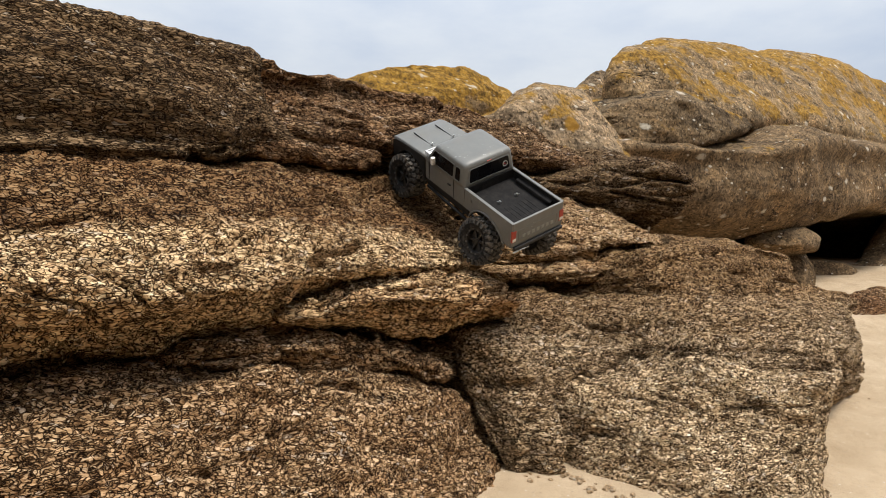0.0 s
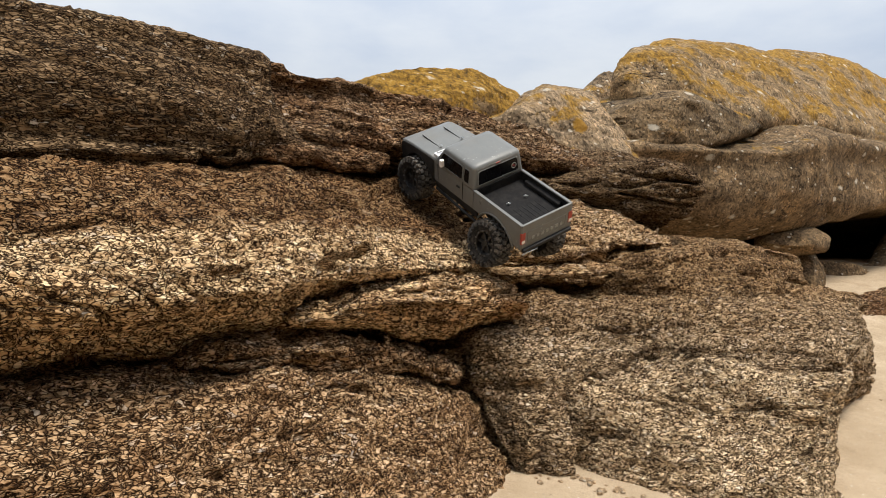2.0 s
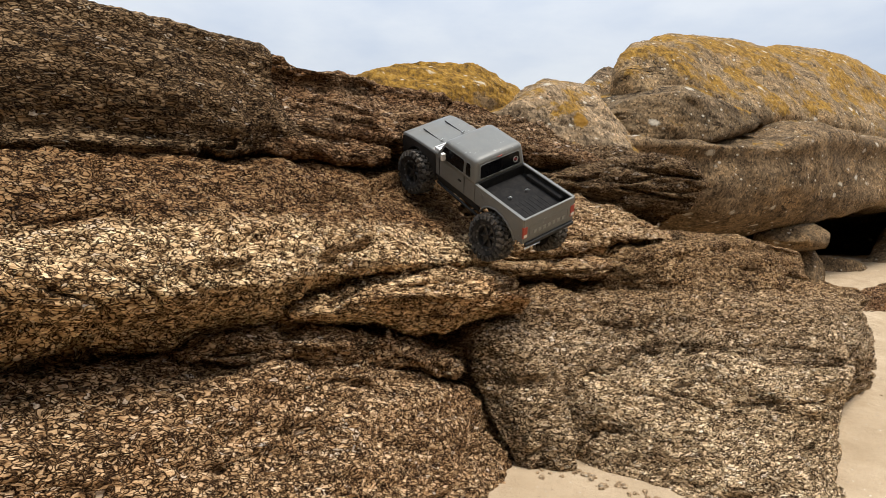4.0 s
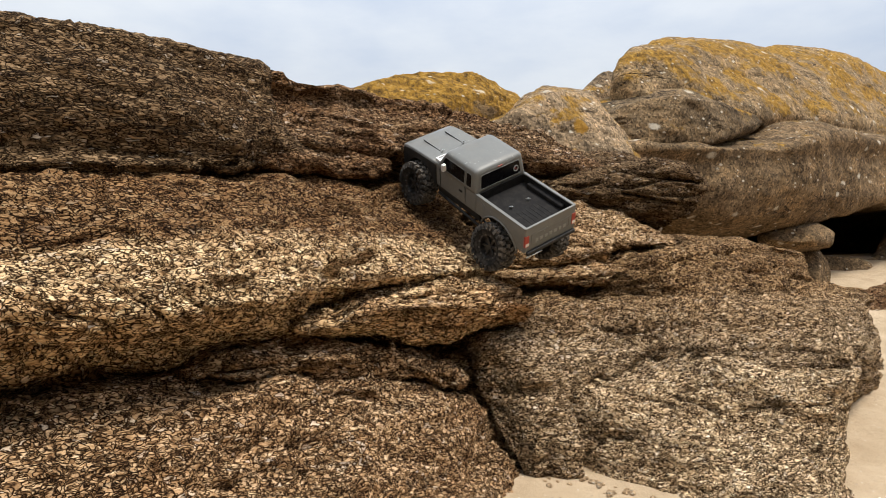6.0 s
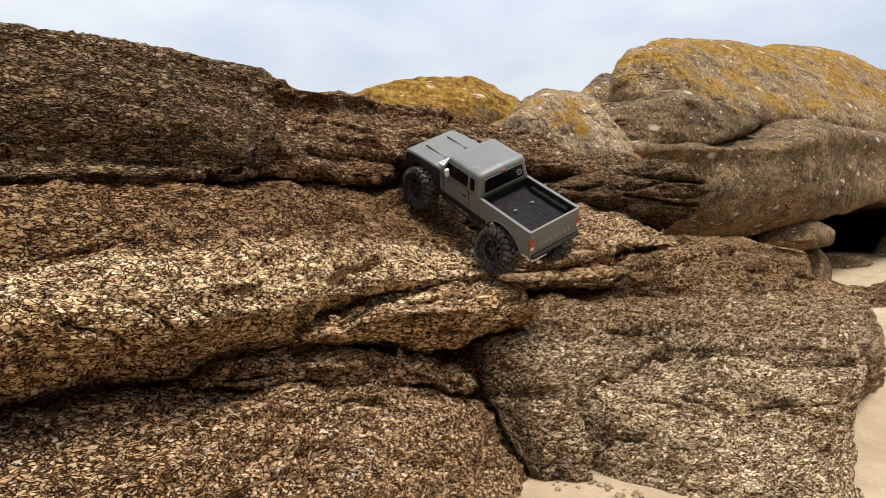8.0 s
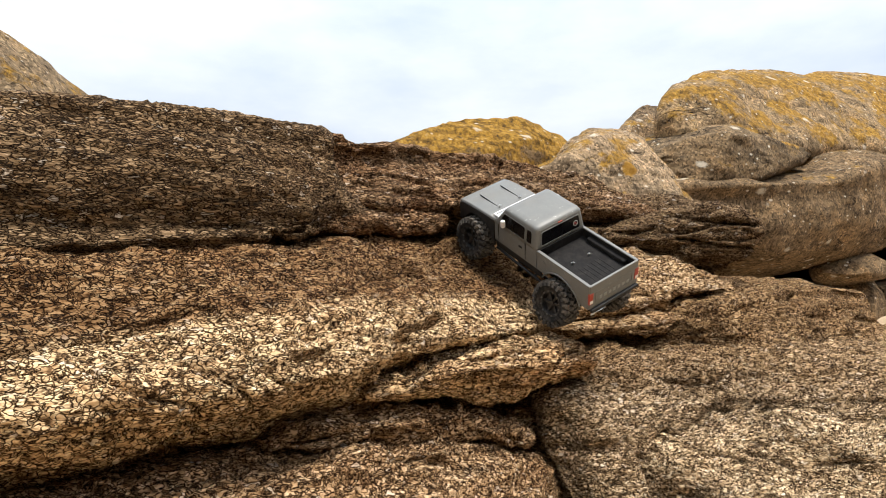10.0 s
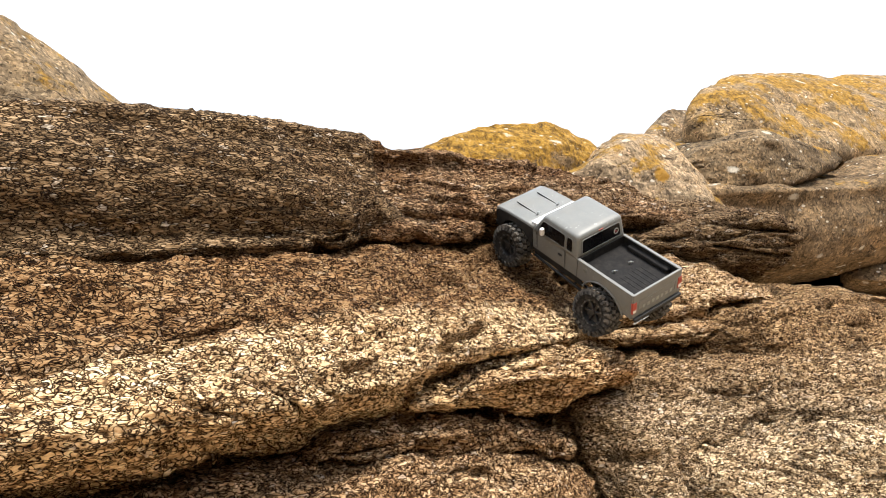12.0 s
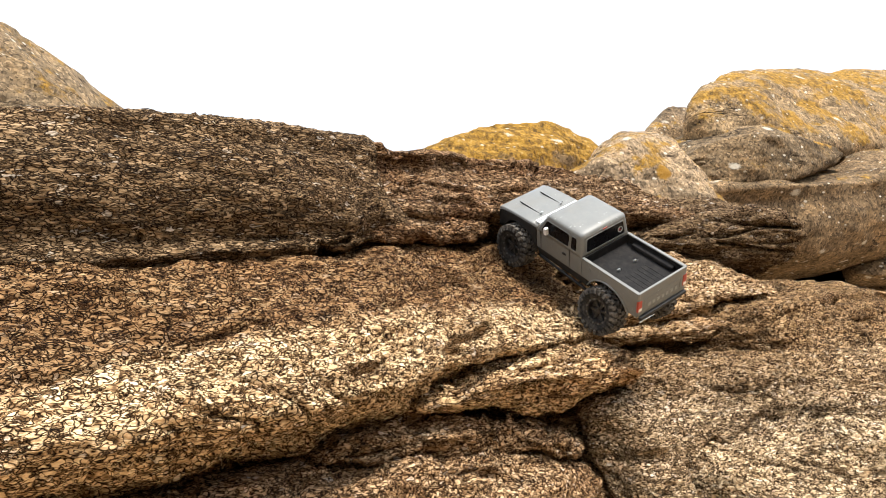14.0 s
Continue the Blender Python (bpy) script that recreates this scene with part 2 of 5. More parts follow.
GREYC = [(0.0, (0.05, 0.033, 0.018)), (0.12, (0.23, 0.155, 0.086)), (0.35, (0.47, 0.335, 0.198)), (0.7, (0.65, 0.495, 0.328)), (1.0, (0.86, 0.73, 0.54))]
GAP = (0.0105, 0.0046, 0.0018)
SOFT_GAP = (0.02, 0.0102, 0.005)
RUST = (0.66, 0.42, 0.24)
SOOT = (0.48, 0.42, 0.36)
m_ledge = granite("cream_gneiss", CREAM, GAP, RUST, 0.22, 77.0, (0, 0, 0), (0.558, (0.4, 0.335, 0.28), 0.14, 34.0), 0.06, 1.0)
m_tongue = granite("cream_gneiss_tongue", CREAM, GAP, RUST, 0.6, 77.0, (1.3, 0, 0.4), None, 0.05, 1.1)
m_gold = granite("golden_gneiss", GOLD, GAP, RUST, 0.28, 77.0, (2.1, 0.7, 0), None, 0.03)
m_brown = granite("brown_gneiss", BROWN, GAP, RUST, 0.6, 77.0, (0.3, 1.9, 0), None, 0.02, 1.25)
m_tan = granite("tan_gneiss", [(q, tuple((a + c) / 2 for a, c in zip(g, d))) for (q, g), (_, d) in zip(GOLD, CREAM)], GAP, RUST, 0.5, 77.0, (1.3, 1.1, 0), None, 0.06, 1.1)
m_dark = granite("dark_gneiss", DARK, GAP, SOOT, 0.6, 77.0, (0.9, 0.2, 2.0), None, 0.02, 1.25)
m_grey = granite("grey_gneiss", GREYC, SOFT_GAP, RUST, 0.14, 80.0, (4.0, 0.2, 1.0), (0.27, (0.7, 0.6, 0.48), 0.0, 6.0), 0.02, 1.15)
m_apron = granite("pale_grey_gneiss", [(q, tuple(min(0.9, 1.2 * c) for c in rgb)) for q, rgb in GREYC], SOFT_GAP, (0.7, 0.62, 0.52), 0.4, 80.0, (7.0, 1.2, 1.0), None, 0.03, 1.15)
m_boulder = lichen_granite("lichen_boulder", (0.27, 0.192, 0.11), 0.1)
m_yellow = lichen_granite("yellow_crusted_granite", (0.21, 0.145, 0.08), 0.42, (2.0, 1.0, 0))
m_pale = lichen_granite("pale_granite", (0.33, 0.242, 0.152), -0.1, (5.0, 0.3, 0), ((1.83, 0.72, 1.134), 0.05))
m_slab = lichen_granite("tan_slab_granite", (0.19, 0.136, 0.08), -0.12, (6.0, 4.0, 1.0))
m_plain_boulder = lichen_granite("bare_boulder", (0.2, 0.138, 0.078), -0.26, (1.0, 4.0, 0))
m_hind = lichen_granite("grey_granite", (0.22, 0.16, 0.1), -0.2, (3.0, 2.0, 0))
m_far = lichen_granite("far_granite", (0.24, 0.175, 0.105), -0.05, (8.0, 2.0, 3.0))


def sand_material():
    m, t, b = tree("beach_sand")
    co = coords(t)
    a = tex_noise(t, co, 6.0, 8.0, 0.6)
    col = ramp(t, a.outputs["Fac"], [(0.3, (0.385, 0.29, 0.185)), (0.7, (0.5, 0.39, 0.265))])
    g = tex_noise(t, co, 420.0, 2.0, 0.7)
    col = mix(t, 1.0, col, ramp(t, g.outputs["Fac"], [(0.3, 0.72), (0.5, 1.0), (0.72, 1.16)]), "MULTIPLY")
    bits = tex_cells(t, co, 55.0)
    gate = node(t, "ShaderNodeSeparateColor")
    t.links.new(bits.outputs["Color"], gate.inputs[0])
    chip = math_node(t, "MULTIPLY", math_node(t, "LESS_THAN", bits.outputs["Distance"], 0.16), math_node(t, "GREATER_THAN", gate.outputs[0], 0.62))
    col = mix(t, chip, col, mix(t, gate.outputs[1], (0.2, 0.14, 0.09), (0.7, 0.62, 0.5)))
    t.links.new(col, b.inputs["Base Color"])
    b.inputs["Roughness"].default_value = 0.95
    b.inputs["Specular IOR Level"].default_value = 0.15
    h = bump(t, None, tex_noise(t, co, 30.0, 6.0, 0.65).outputs["Fac"], 0.6, 0.012)
    bump(t, b, g.outputs["Fac"], 0.5, 0.002, h)
    return m


m_sand = sand_material()
m_crumb = lichen_granite("tan_crumb", (0.33, 0.24, 0.15), -0.5, (4.0, 4.0, 4.0))


def paint(name, colour, rough, metal=0.0, spec=0.5, dust=0.0, bumpy=0.0, scuff=0.0):
    m, t, b = tree(name)
    co = coords(t)
    n = tex_noise(t, co, 26.0, 6.0, 0.6)
    col = mix(t, 1.0, colour, ramp(t, n.outputs["Fac"], [(0.3, 0.9), (0.7, 1.08)]), "MULTIPLY")
    if dust:
        d = tex_noise(t, co, 60.0, 8.0, 0.75)
        col = mix(t, math_node(t, "MULTIPLY", ramp(t, d.outputs["Fac"], [(0.45, 0.0), (0.75, 1.0)]), dust), col, (0.36, 0.31, 0.25))
    if scuff:
        d = tex_noise(t, coords(t, (1.0, 0.5, 1.0)), 170.0, 5.0, 0.6)
        worn = tex_noise(t, co, 14.0, 3.0)
        f = math_node(t, "MULTIPLY", ramp(t, d.outputs["Fac"], [(0.64, 0.0), (0.7, 1.0)]), ramp(t, worn.outputs["Fac"], [(0.48, 0.0), (0.62, scuff)]))
        col = mix(t, f, col, (0.5, 0.5, 0.47))
        grime = tex_noise(t, co, 9.0, 6.0, 0.7)
        col = mix(t, ramp(t, grime.outputs["Fac"], [(0.45, 0.0), (0.75, 0.35)]), col, (0.15, 0.125, 0.085))
    t.links.new(col, b.inputs["Base Color"])
    t.links.new(ramp(t, n.outputs["Fac"], [(0.3, max(0.02, rough - 0.08)), (0.7, min(1.0, rough + 0.1))]), b.inputs["Roughness"])
    b.inputs["Metallic"].default_value = metal
    b.inputs["Specular IOR Level"].default_value = spec
    if bumpy:
        bump(t, b, tex_noise(t, co, 500.0, 3.0).outputs["Fac"], 0.4, bumpy)
    return m


m_body = paint("matt_grey_paint", (0.152, 0.157, 0.149), 0.44, 0.0, 0.45, 0.10, 0.0002, 0.8)
m_black = paint("black_plastic", (0.013, 0.013, 0.013), 0.55, 0.0, 0.4, 0.06, 0.0003)
m_bed = paint("worn_black_bed_liner", (0.011, 0.0105, 0.0105), 0.8, 0.0, 0.18, 0.05, 0.0006)
m_rubber = paint("dark_rubber", (0.014, 0.0135, 0.013), 0.9, 0.0, 0.2, 0.25, 0.0004)
m_lug = paint("dusty_rubber", (0.048, 0.045, 0.041), 0.92, 0.0, 0.2, 0.6, 0.0004)
m_chrome_and_glare = paint("bright_mirror_shell_and_glare", (0.85, 0.85, 0.84), 0.3, 0.2, 0.6)
m_rim = paint("black_wheel", (0.012, 0.012, 0.012), 0.42, 0.0, 0.5, 0.1)
m_steel = paint("bright_steel", (0.6, 0.6, 0.58), 0.28, 1.0)
m_silver = paint("silver_plastic", (0.62, 0.62, 0.6), 0.35, 0.3)
m_window = paint("dark_window", (0.004, 0.004, 0.005), 0.25, 0.0, 0.12)
m_red = paint("red_lens", (0.36, 0.05, 0.03), 0.3, 0.0, 0.5)
m_white = paint("white_lens", (0.7, 0.66, 0.6), 0.35, 0.0, 0.5)
m_letter = paint("pale_moulding", (0.26, 0.26, 0.235), 0.5)
m_bolt = paint("dull_bolt", (0.13, 0.13, 0.125), 0.4, 0.6)
m_sticker = paint("pale_sticker", (0.45, 0.43, 0.4), 0.5)
m_stickred = paint("red_sticker", (0.35, 0.06, 0.06), 0.5)


# ---- rock building ----
O_XY, STRIKE = (-0.363, 1.108), 40.0
ROCK_FRAME = pose(O_XY[0], O_XY[1], 0, 0, 0, STRIKE)  # local x runs along the beds, local y away from the camera


def hashed(ix, iy, iz, k):
    h = (ix * 374761393 + iy * 668265263 + iz * 2147483647 + k * 974634541) & 0xFFFFFFFF
    h = ((h ^ (h >> 13)) * 1274126177) & 0xFFFFFFFF
    h = ((h ^ (h >> 16)) * 2246822519) & 0xFFFFFFFF
    return ((h ^ (h >> 15)) & 0xFFFFFF) / float(0xFFFFFF)


def vnoise(p, k=0):
    i = np.floor(p).astype(np.int64)
    f = p - i
    f = f * f * f * (f * (f * 6 - 15) + 10)
    total = np.zeros(len(p))
    for a in (0, 1):
        for b in (0, 1):
            for c in (0, 1):
                wgt = (f[:, 0] if a else 1 - f[:, 0]) * (f[:, 1] if b else 1 - f[:, 1]) * (f[:, 2] if c else 1 - f[:, 2])
                total += wgt * hashed(i[:, 0] + a, i[:, 1] + b, i[:, 2] + c, k)
    return total * 2 - 1


def fbm(p, octaves, k=0, gain=0.5):
    total, amp = np.zeros(len(p)), 1.0
    for o in range(octaves):
        total += amp * vnoise(p * (2.03 ** o) + 17.3 * o, k + o)
        amp *= gain
    return total


def cell_noise(p, k=0):
    """Distance to the nearest and second nearest cell point."""
    i = np.floor(p).astype(np.int64)
    f1, f2 = np.full(len(p), 9.0), np.full(len(p), 9.0)
    for a in (-1, 0, 1):
        for b in (-1, 0, 1):
            for c in (-1, 0, 1):
                j = i + np.array((a, b, c))
                q = np.stack([j[:, n] + hashed(j[:, 0], j[:, 1], j[:, 2], k + 7 * n + 1) for n in range(3)], 1)
                d = np.sqrt(((q - p) ** 2).sum(1))
                f2 = np.minimum(f2, np.maximum(f1, d))
                f1 = np.minimum(f1, d)
    return f1, f2


def catmull(P, s, closed):
    """Smooth curve through the rows of P at the parameters s."""
    n = len(P)
    i = np.floor(s).astype(int)
    f = (s - i)[:, None, None] if P.ndim == 3 else (s - i)[:, None]
    pick = (lambda j: P[j % n]) if closed else (lambda j: P[np.clip(j, 0, n - 1)])
    a, b, c, d = pick(i - 1), pick(i), pick(i + 1), pick(i + 2)
    return 0.5 * (2 * b + (c - a) * f + (2 * a - 5 * b + 4 * c - d) * f ** 2 + (3 * b - a - 3 * c + d) * f ** 3)


def loft(sections, step, cap):
    """A grid of points round a body swept along local x. sections: (x, ((d, z), ...)), d being the distance towards the viewer."""
    xs = np.array([s[0] for s in sections])
    P = np.array([s[1] for s in sections], float)
    length = xs[-1] - xs[0]
    nu = max(12, int(length / step))
    tt = np.linspace(0, 1, nu)
    # closer rings in the rounded ends
    u = xs[0] + length * tt
    s = np.clip(np.interp(u, xs, np.arange(len(xs))), 0, len(xs) - 1.000001)
    prof = catmull(P, s, False)
    per = np.abs(np.diff(P[len(P) // 2], axis=0)).sum() + 0.3
    nv = max(16, int(per / step))
    loops = np.stack([catmull(q, np.linspace(0, len(q), 600, endpoint=False), True) for q in prof])
    # even spacing round the loop
    d = np.sqrt((np.diff(np.concatenate([loops, loops[:, :1]], 1), axis=1) ** 2).sum(2))
    acc = np.concatenate([np.zeros((nu, 1)), np.cumsum(d, 1)], 1)
    ring = np.empty((nu, nv, 2))
    for r in range(nu):
        q = np.concatenate([loops[r], loops[r, :1]])
        want = np.linspace(0, acc[r, -1], nv, endpoint=False)
        ring[r, :, 0], ring[r, :, 1] = np.interp(want, acc[r], q[:, 0]), np.interp(want, acc[r], q[:, 1])
    mid = ring.mean(1, keepdims=True)
    e = np.minimum(np.clip((u - xs[0]) / cap[0], 0, 1), np.clip((xs[-1] - u) / cap[1], 0, 1))
    k = np.sqrt(np.clip(1 - (1 - e) ** 2.4, 0, 1))[:, None, None]
    k = np.maximum(k, 0.02)
    ring = mid + (ring - mid) * k
    pts = np.empty((nu, nv, 3))
    pts[..., 0], pts[..., 1], pts[..., 2] = u[:, None], -ring[..., 0], ring[..., 1]
    return pts


def grid_normals(pts):
    du = np.gradient(pts, axis=0)
    dv = np.roll(pts, -1, 1) - np.roll(pts, 1, 1)
    n = np.cross(du, dv)
    n /= np.linalg.norm(n, axis=2, keepdims=True) + 1e-9
    out = pts - pts.mean(1, keepdims=True)
    flip = np.sign((n * out).sum(2).mean())
    return n * flip


def segment_distance(p, n, a, b):
    """Distance from the points p to a segment, measured along the surface whose normals are n."""
    a, b = np.array(a), np.array(b)
    t = np.clip(((p - a) @ (b - a)) / ((b - a) @ (b - a)), 0, 1)
    d = p - a - t[:, None] * (b - a)
    out = (d * n).sum(1)
    return np.sqrt(((d - out[:, None] * n) ** 2).sum(1)) + 10.0 * (np.abs(out) > 0.09)


def fissures(p, seed, stretch, width, depth, share):
    """Thin wandering grooves where a stretched noise crosses zero, broken up by a mask."""
    n = fbm(p * np.array(stretch), 3, seed, 0.45)
    slope = np.abs(n) / (0.5 * max(stretch))
    mask = np.clip((vnoise(p * np.array(stretch) * 0.8 + 9.1, seed + 3) + share) * 2.2, 0, 1)
    return -depth * mask * np.exp(-(slope / width) ** 3)


def roughen(pts, seed, lump, bed, bed_h, grain, dip=0.0, grain_scale=80.0, crack=0.0, lump_scale=3.0, chip=0.0, cuts=()):
    nu, nv, _ = pts.shape
    n = grid_normals(pts)
    p = pts.reshape(-1, 3)
    h = lump * fbm(p * lump_scale, 4, seed)
    if bed:
        wander = fbm(p * np.array((2.2, 2.6, 2.6)), 3, seed + 31)
        w = p[:, 2] + dip * p[:, 0] + 0.12 * p[:, 1]
        for hh, aa, kk in ((bed_h, bed, 0), (bed_h * 0.37, bed * 0.45, 5)):
            t = w / hh + 0.9 * wander + kk
            f = t - np.floor(t)
            mask = np.clip(vnoise(p * np.array((3.0, 3.0, 6.0)) + kk, seed + 50 + kk) * 1.6 + 0.5, 0, 1)
            h += aa * mask * (1 - np.abs(2 * f - 1) ** 5 - 0.6)
        if crack:
            t = w / (bed_h * 1.7) + 1.2 * wander + 0.37
            dist = np.abs(t - np.round(t)) * bed_h * 1.7
            mask = np.clip(vnoise(p * np.array((4.0, 4.0, 9.0)), seed + 77) * 3.0 - 0.2, 0, 1)
            h -= crack * mask * np.exp(-(dist / 0.006) ** 2)
    if chip:
        h += chip * fbm(p * np.array((7.0, 11.0, 15.0)), 3, seed + 110, 0.55)
        # spalled plates: crisp low steps along the beds
        for stretch, steps, tall in (((3.2, 5.0, 9.5), 3.5, 1.15), ((8.0, 12.0, 22.0), 2.5, 0.55)):
            t = fbm(p * np.array(stretch), 3, seed + 170 + int(steps * 10)) * steps
            f = t - np.floor(t)
            h += tall * chip * (np.floor(t) + np.clip((f - 0.72) / 0.28, 0, 1)) / steps
        h += 0.5 * chip * (np.abs(fbm(p * np.array((11.0, 20.0, 34.0)), 2, seed + 120)) - 0.4)
        deep = min(1.0, chip / 0.012)
        h += deep * fissures(p, seed + 130, (2.6, 5.0, 11.0), 0.010, 0.032, -0.12)
        h += deep * fissures(p, seed + 140, (6.0, 9.0, 24.0), 0.0065, 0.016, -0.08)
        h += deep * fissures(p, seed + 150, (9.0, 5.0, 5.0), 0.008, 0.02, -0.35)
    for line, width, depth in cuts:
        line = [(x, -d, z) for x, d, z in line]
        dist = np.min([segment_distance(p, n.reshape(-1, 3), a, b) for a, b in zip(line, line[1:])], 0)
        dist = dist + 0.25 * width * vnoise(p * 60.0, seed + 160)
        h -= 2.0 * depth * np.exp(-(np.clip(dist, 0, None) / width) ** 4)
    if grain:
        f1, f2 = cell_noise(p * grain_scale * np.array((0.62, 0.85, 1.25)), seed + 90)
        h += grain * (np.clip((f2 - f1) * 1.6, 0, 0.6) - 0.25) + grain * 0.9 * vnoise(p * 45.0, seed + 95)
    return (p + n.reshape(-1, 3) * h[:, None]).reshape(nu, nv, 3)


def grid_mesh(name, pts):
    nu, nv, _ = pts.shape
    verts = pts.reshape(-1, 3)
    a = (np.arange(nu - 1)[:, None] * nv + np.arange(nv)[None, :]).ravel()
    b = (np.arange(nu - 1)[:, None] * nv + (np.arange(nv)[None, :] + 1) % nv).ravel()
    faces = np.stack([a, b, b + nv, a + nv], 1)
    me = bpy.data.meshes.new(name)
    me.from_pydata(verts.tolist(), [], faces.tolist() + [list(range(nv))[::-1], list(range((nu - 1) * nv, nu * nv))])
    me.polygons.foreach_set("use_smooth", [True] * len(me.polygons))
    me.update()
    bm = bmesh.new()
    bm.from_mesh(me)
    bmesh.ops.recalc_face_normals(bm, faces=bm.faces)
    bm.to_mesh(me)
    bm.free()
    return me


def facet(pts, count, seed, keep=0.12):
    """Flattens the viewer's side of a body by some broad planes, as boulders split along joints."""
    rng = random.Random(seed)
    p = pts.reshape(-1, 3).copy()
    for _ in range(count):
        n = np.array((rng.uniform(-0.9, 0.9), rng.uniform(-1.0, -0.35), rng.uniform(-0.4, 0.75)))
        n /= np.linalg.norm(n)
        along = p @ n
        over = along - np.quantile(along, rng.uniform(0.93, 0.98))
        p -= np.clip(over, 0, None)[:, None] * n * (1 - keep)
    return p.reshape(pts.shape)


SLICES = []


def slice_at(x, *outline):
    """Adds a slice to the body in hand: its outline across the beds at local x, as (towards the viewer, height)."""
    SLICES.append((x, outline))


def rock(name, material, label, step=0.007, cap=(0.15, 0.15), seed=1, lump=0.012, bed=0.009, bed_h=0.075, grain=0.003, dip=0.0, crack=0.02,
         lump_scale=3.0, category="rock", group="beach rocks", grain_scale=80.0, chip=0.012, cuts=(), facets=0):
    pts = loft(SLICES, step, cap)
    SLICES.clear()
    if facets:
        pts = facet(pts, facets, seed)
    pts = roughen(pts, seed, lump, bed, bed_h, grain, dip, grain_scale, crack, lump_scale, chip, cuts)
    ob = new(name, grid_mesh(name, pts))
    ob.matrix_world = ROCK_FRAME
    ob.data.materials.append(material)
    return tagged(ob, label, category, group)


# ---- the near outcrop ----
slice_at(-1.0, (-0.7, 0.1), (-0.28, 0.21), (-0.15, 0.275), (0.075, 0.37), (0.065, 0.45), (-0.04, 0.52), (-0.30, 0.66), (-0.7, 0.70))
slice_at(-0.4, (-0.7, 0.1), (-0.28, 0.22), (-0.15, 0.283), (0.072, 0.382), (0.05, 0.465), (-0.05, 0.53), (-0.30, 0.68), (-0.7, 0.72))
slice_at(-0.1, (-0.7, 0.1), (-0.26, 0.26), (-0.14, 0.32), (0.043, 0.4), (0.01, 0.478), (-0.08, 0.545), (-0.35, 0.71), (-0.7, 0.74))
slice_at(0.13, (-0.7, 0.15), (-0.24, 0.32), (-0.12, 0.375), (-0.03, 0.43), (-0.04, 0.48), (-0.12, 0.555), (-0.40, 0.73), (-0.75, 0.76))
slice_at(0.37, (-0.7, 0.2), (-0.3, 0.37), (-0.20, 0.41), (-0.11, 0.45), (-0.11, 0.50), (-0.20, 0.575), (-0.48, 0.74), (-0.8, 0.78))
slice_at(0.6, (-0.7, 0.25), (-0.35, 0.41), (-0.24, 0.44), (-0.12, 0.472), (-0.13, 0.505), (-0.22, 0.565), (-0.52, 0.74), (-0.8, 0.78))
slice_at(0.955, (-0.7, 0.3), (-0.45, 0.42), (-0.38, 0.45), (-0.29, 0.475), (-0.29, 0.515), (-0.36, 0.58), (-0.56, 0.74), (-0.8, 0.78))
rock("ledge_rock", m_ledge, "broad cream gneiss ledge with brown weathered top", 0.0045, (0.1, 0.05), 3, 0.012, 0.008, 0.07, 0.0035, -0.05, 0.025, cuts=[
    (((-0.076, 0.014, 0.457), (-0.024, -0.004, 0.466), (0.005, -0.013, 0.471)), 0.009, 0.032),
    (((0.241, -0.088, 0.519), (0.3, -0.099, 0.514), (0.371, -0.127, 0.527)), 0.0105, 0.0224),
    (((-0.39, -0.05, 0.528), (-0.328, -0.077, 0.54), (-0.253, -0.082, 0.556)), 0.0075, 0.024),
    (((0.362, -0.335, 0.672), (0.39, -0.3, 0.65), (0.42, -0.27, 0.627)), 0.016, 0.024),
    (((0.335, -0.335, 0.672), (0.372, -0.318, 0.66)), 0.010, 0.016),
    (((-0.62, 0.0, 0.486), (-0.53, -0.01, 0.499), (-0.43, -0.07, 0.514), (-0.30, -0.09, 0.535), (-0.2, -0.1, 0.55)), 0.0065, 0.018),
    (((0.05, -0.05, 0.38), (0.102, -0.09, 0.388), (0.136, -0.086, 0.405), (0.175, -0.077, 0.428), (0.203, -0.073, 0.45), (0.243, -0.079, 0.47)), 0.019, 0.05),
])

slice_at(0.15, (-0.3, 0.32), (-0.17, 0.335), (-0.12, 0.345), (-0.115, 0.355), (-0.15, 0.37), (-0.3, 0.38))
slice_at(0.37, (-0.4, 0.31), (-0.2, 0.325), (-0.085, 0.375), (-0.07, 0.395), (-0.12, 0.438), (-0.4, 0.46))
slice_at(0.60, (-0.45, 0.27), (-0.23, 0.295), (-0.08, 0.375), (-0.065, 0.415), (-0.13, 0.472), (-0.45, 0.5))
slice_at(0.80, (-0.45, 0.28), (-0.26, 0.31), (-0.105, 0.375), (-0.09, 0.412), (-0.16, 0.462), (-0.45, 0.48))
slice_at(1.0, (-0.4, 0.32), (-0.22, 0.335), (-0.13, 0.365), (-0.125, 0.40), (-0.2, 0.435), (-0.4, 0.45))
rock("tongue_rock", m_tongue, "cream gneiss tongue jutting out under a split", 0.0042, (0.1, 0.1), 11, 0.008, 0.007, 0.05, 0.0035, 0.0, 0.02, cuts=[
    (((0.349, -0.111, 0.419), (0.459, -0.128, 0.434), (0.65, -0.162, 0.454)), 0.008, 0.016),
    (((0.237, -0.097, 0.36), (0.293, -0.09, 0.4), (0.413, -0.13, 0.433), (0.488, -0.115, 0.444)), 0.008, 0.024),
    (((0.604, -0.1, 0.46), (0.68, -0.095, 0.462), (0.763, -0.1, 0.452)), 0.008, 0.022),
    (((0.268, -0.075, 0.366), (0.418, -0.062, 0.37), (0.55, -0.06, 0.35)), 0.007, 0.016),
])

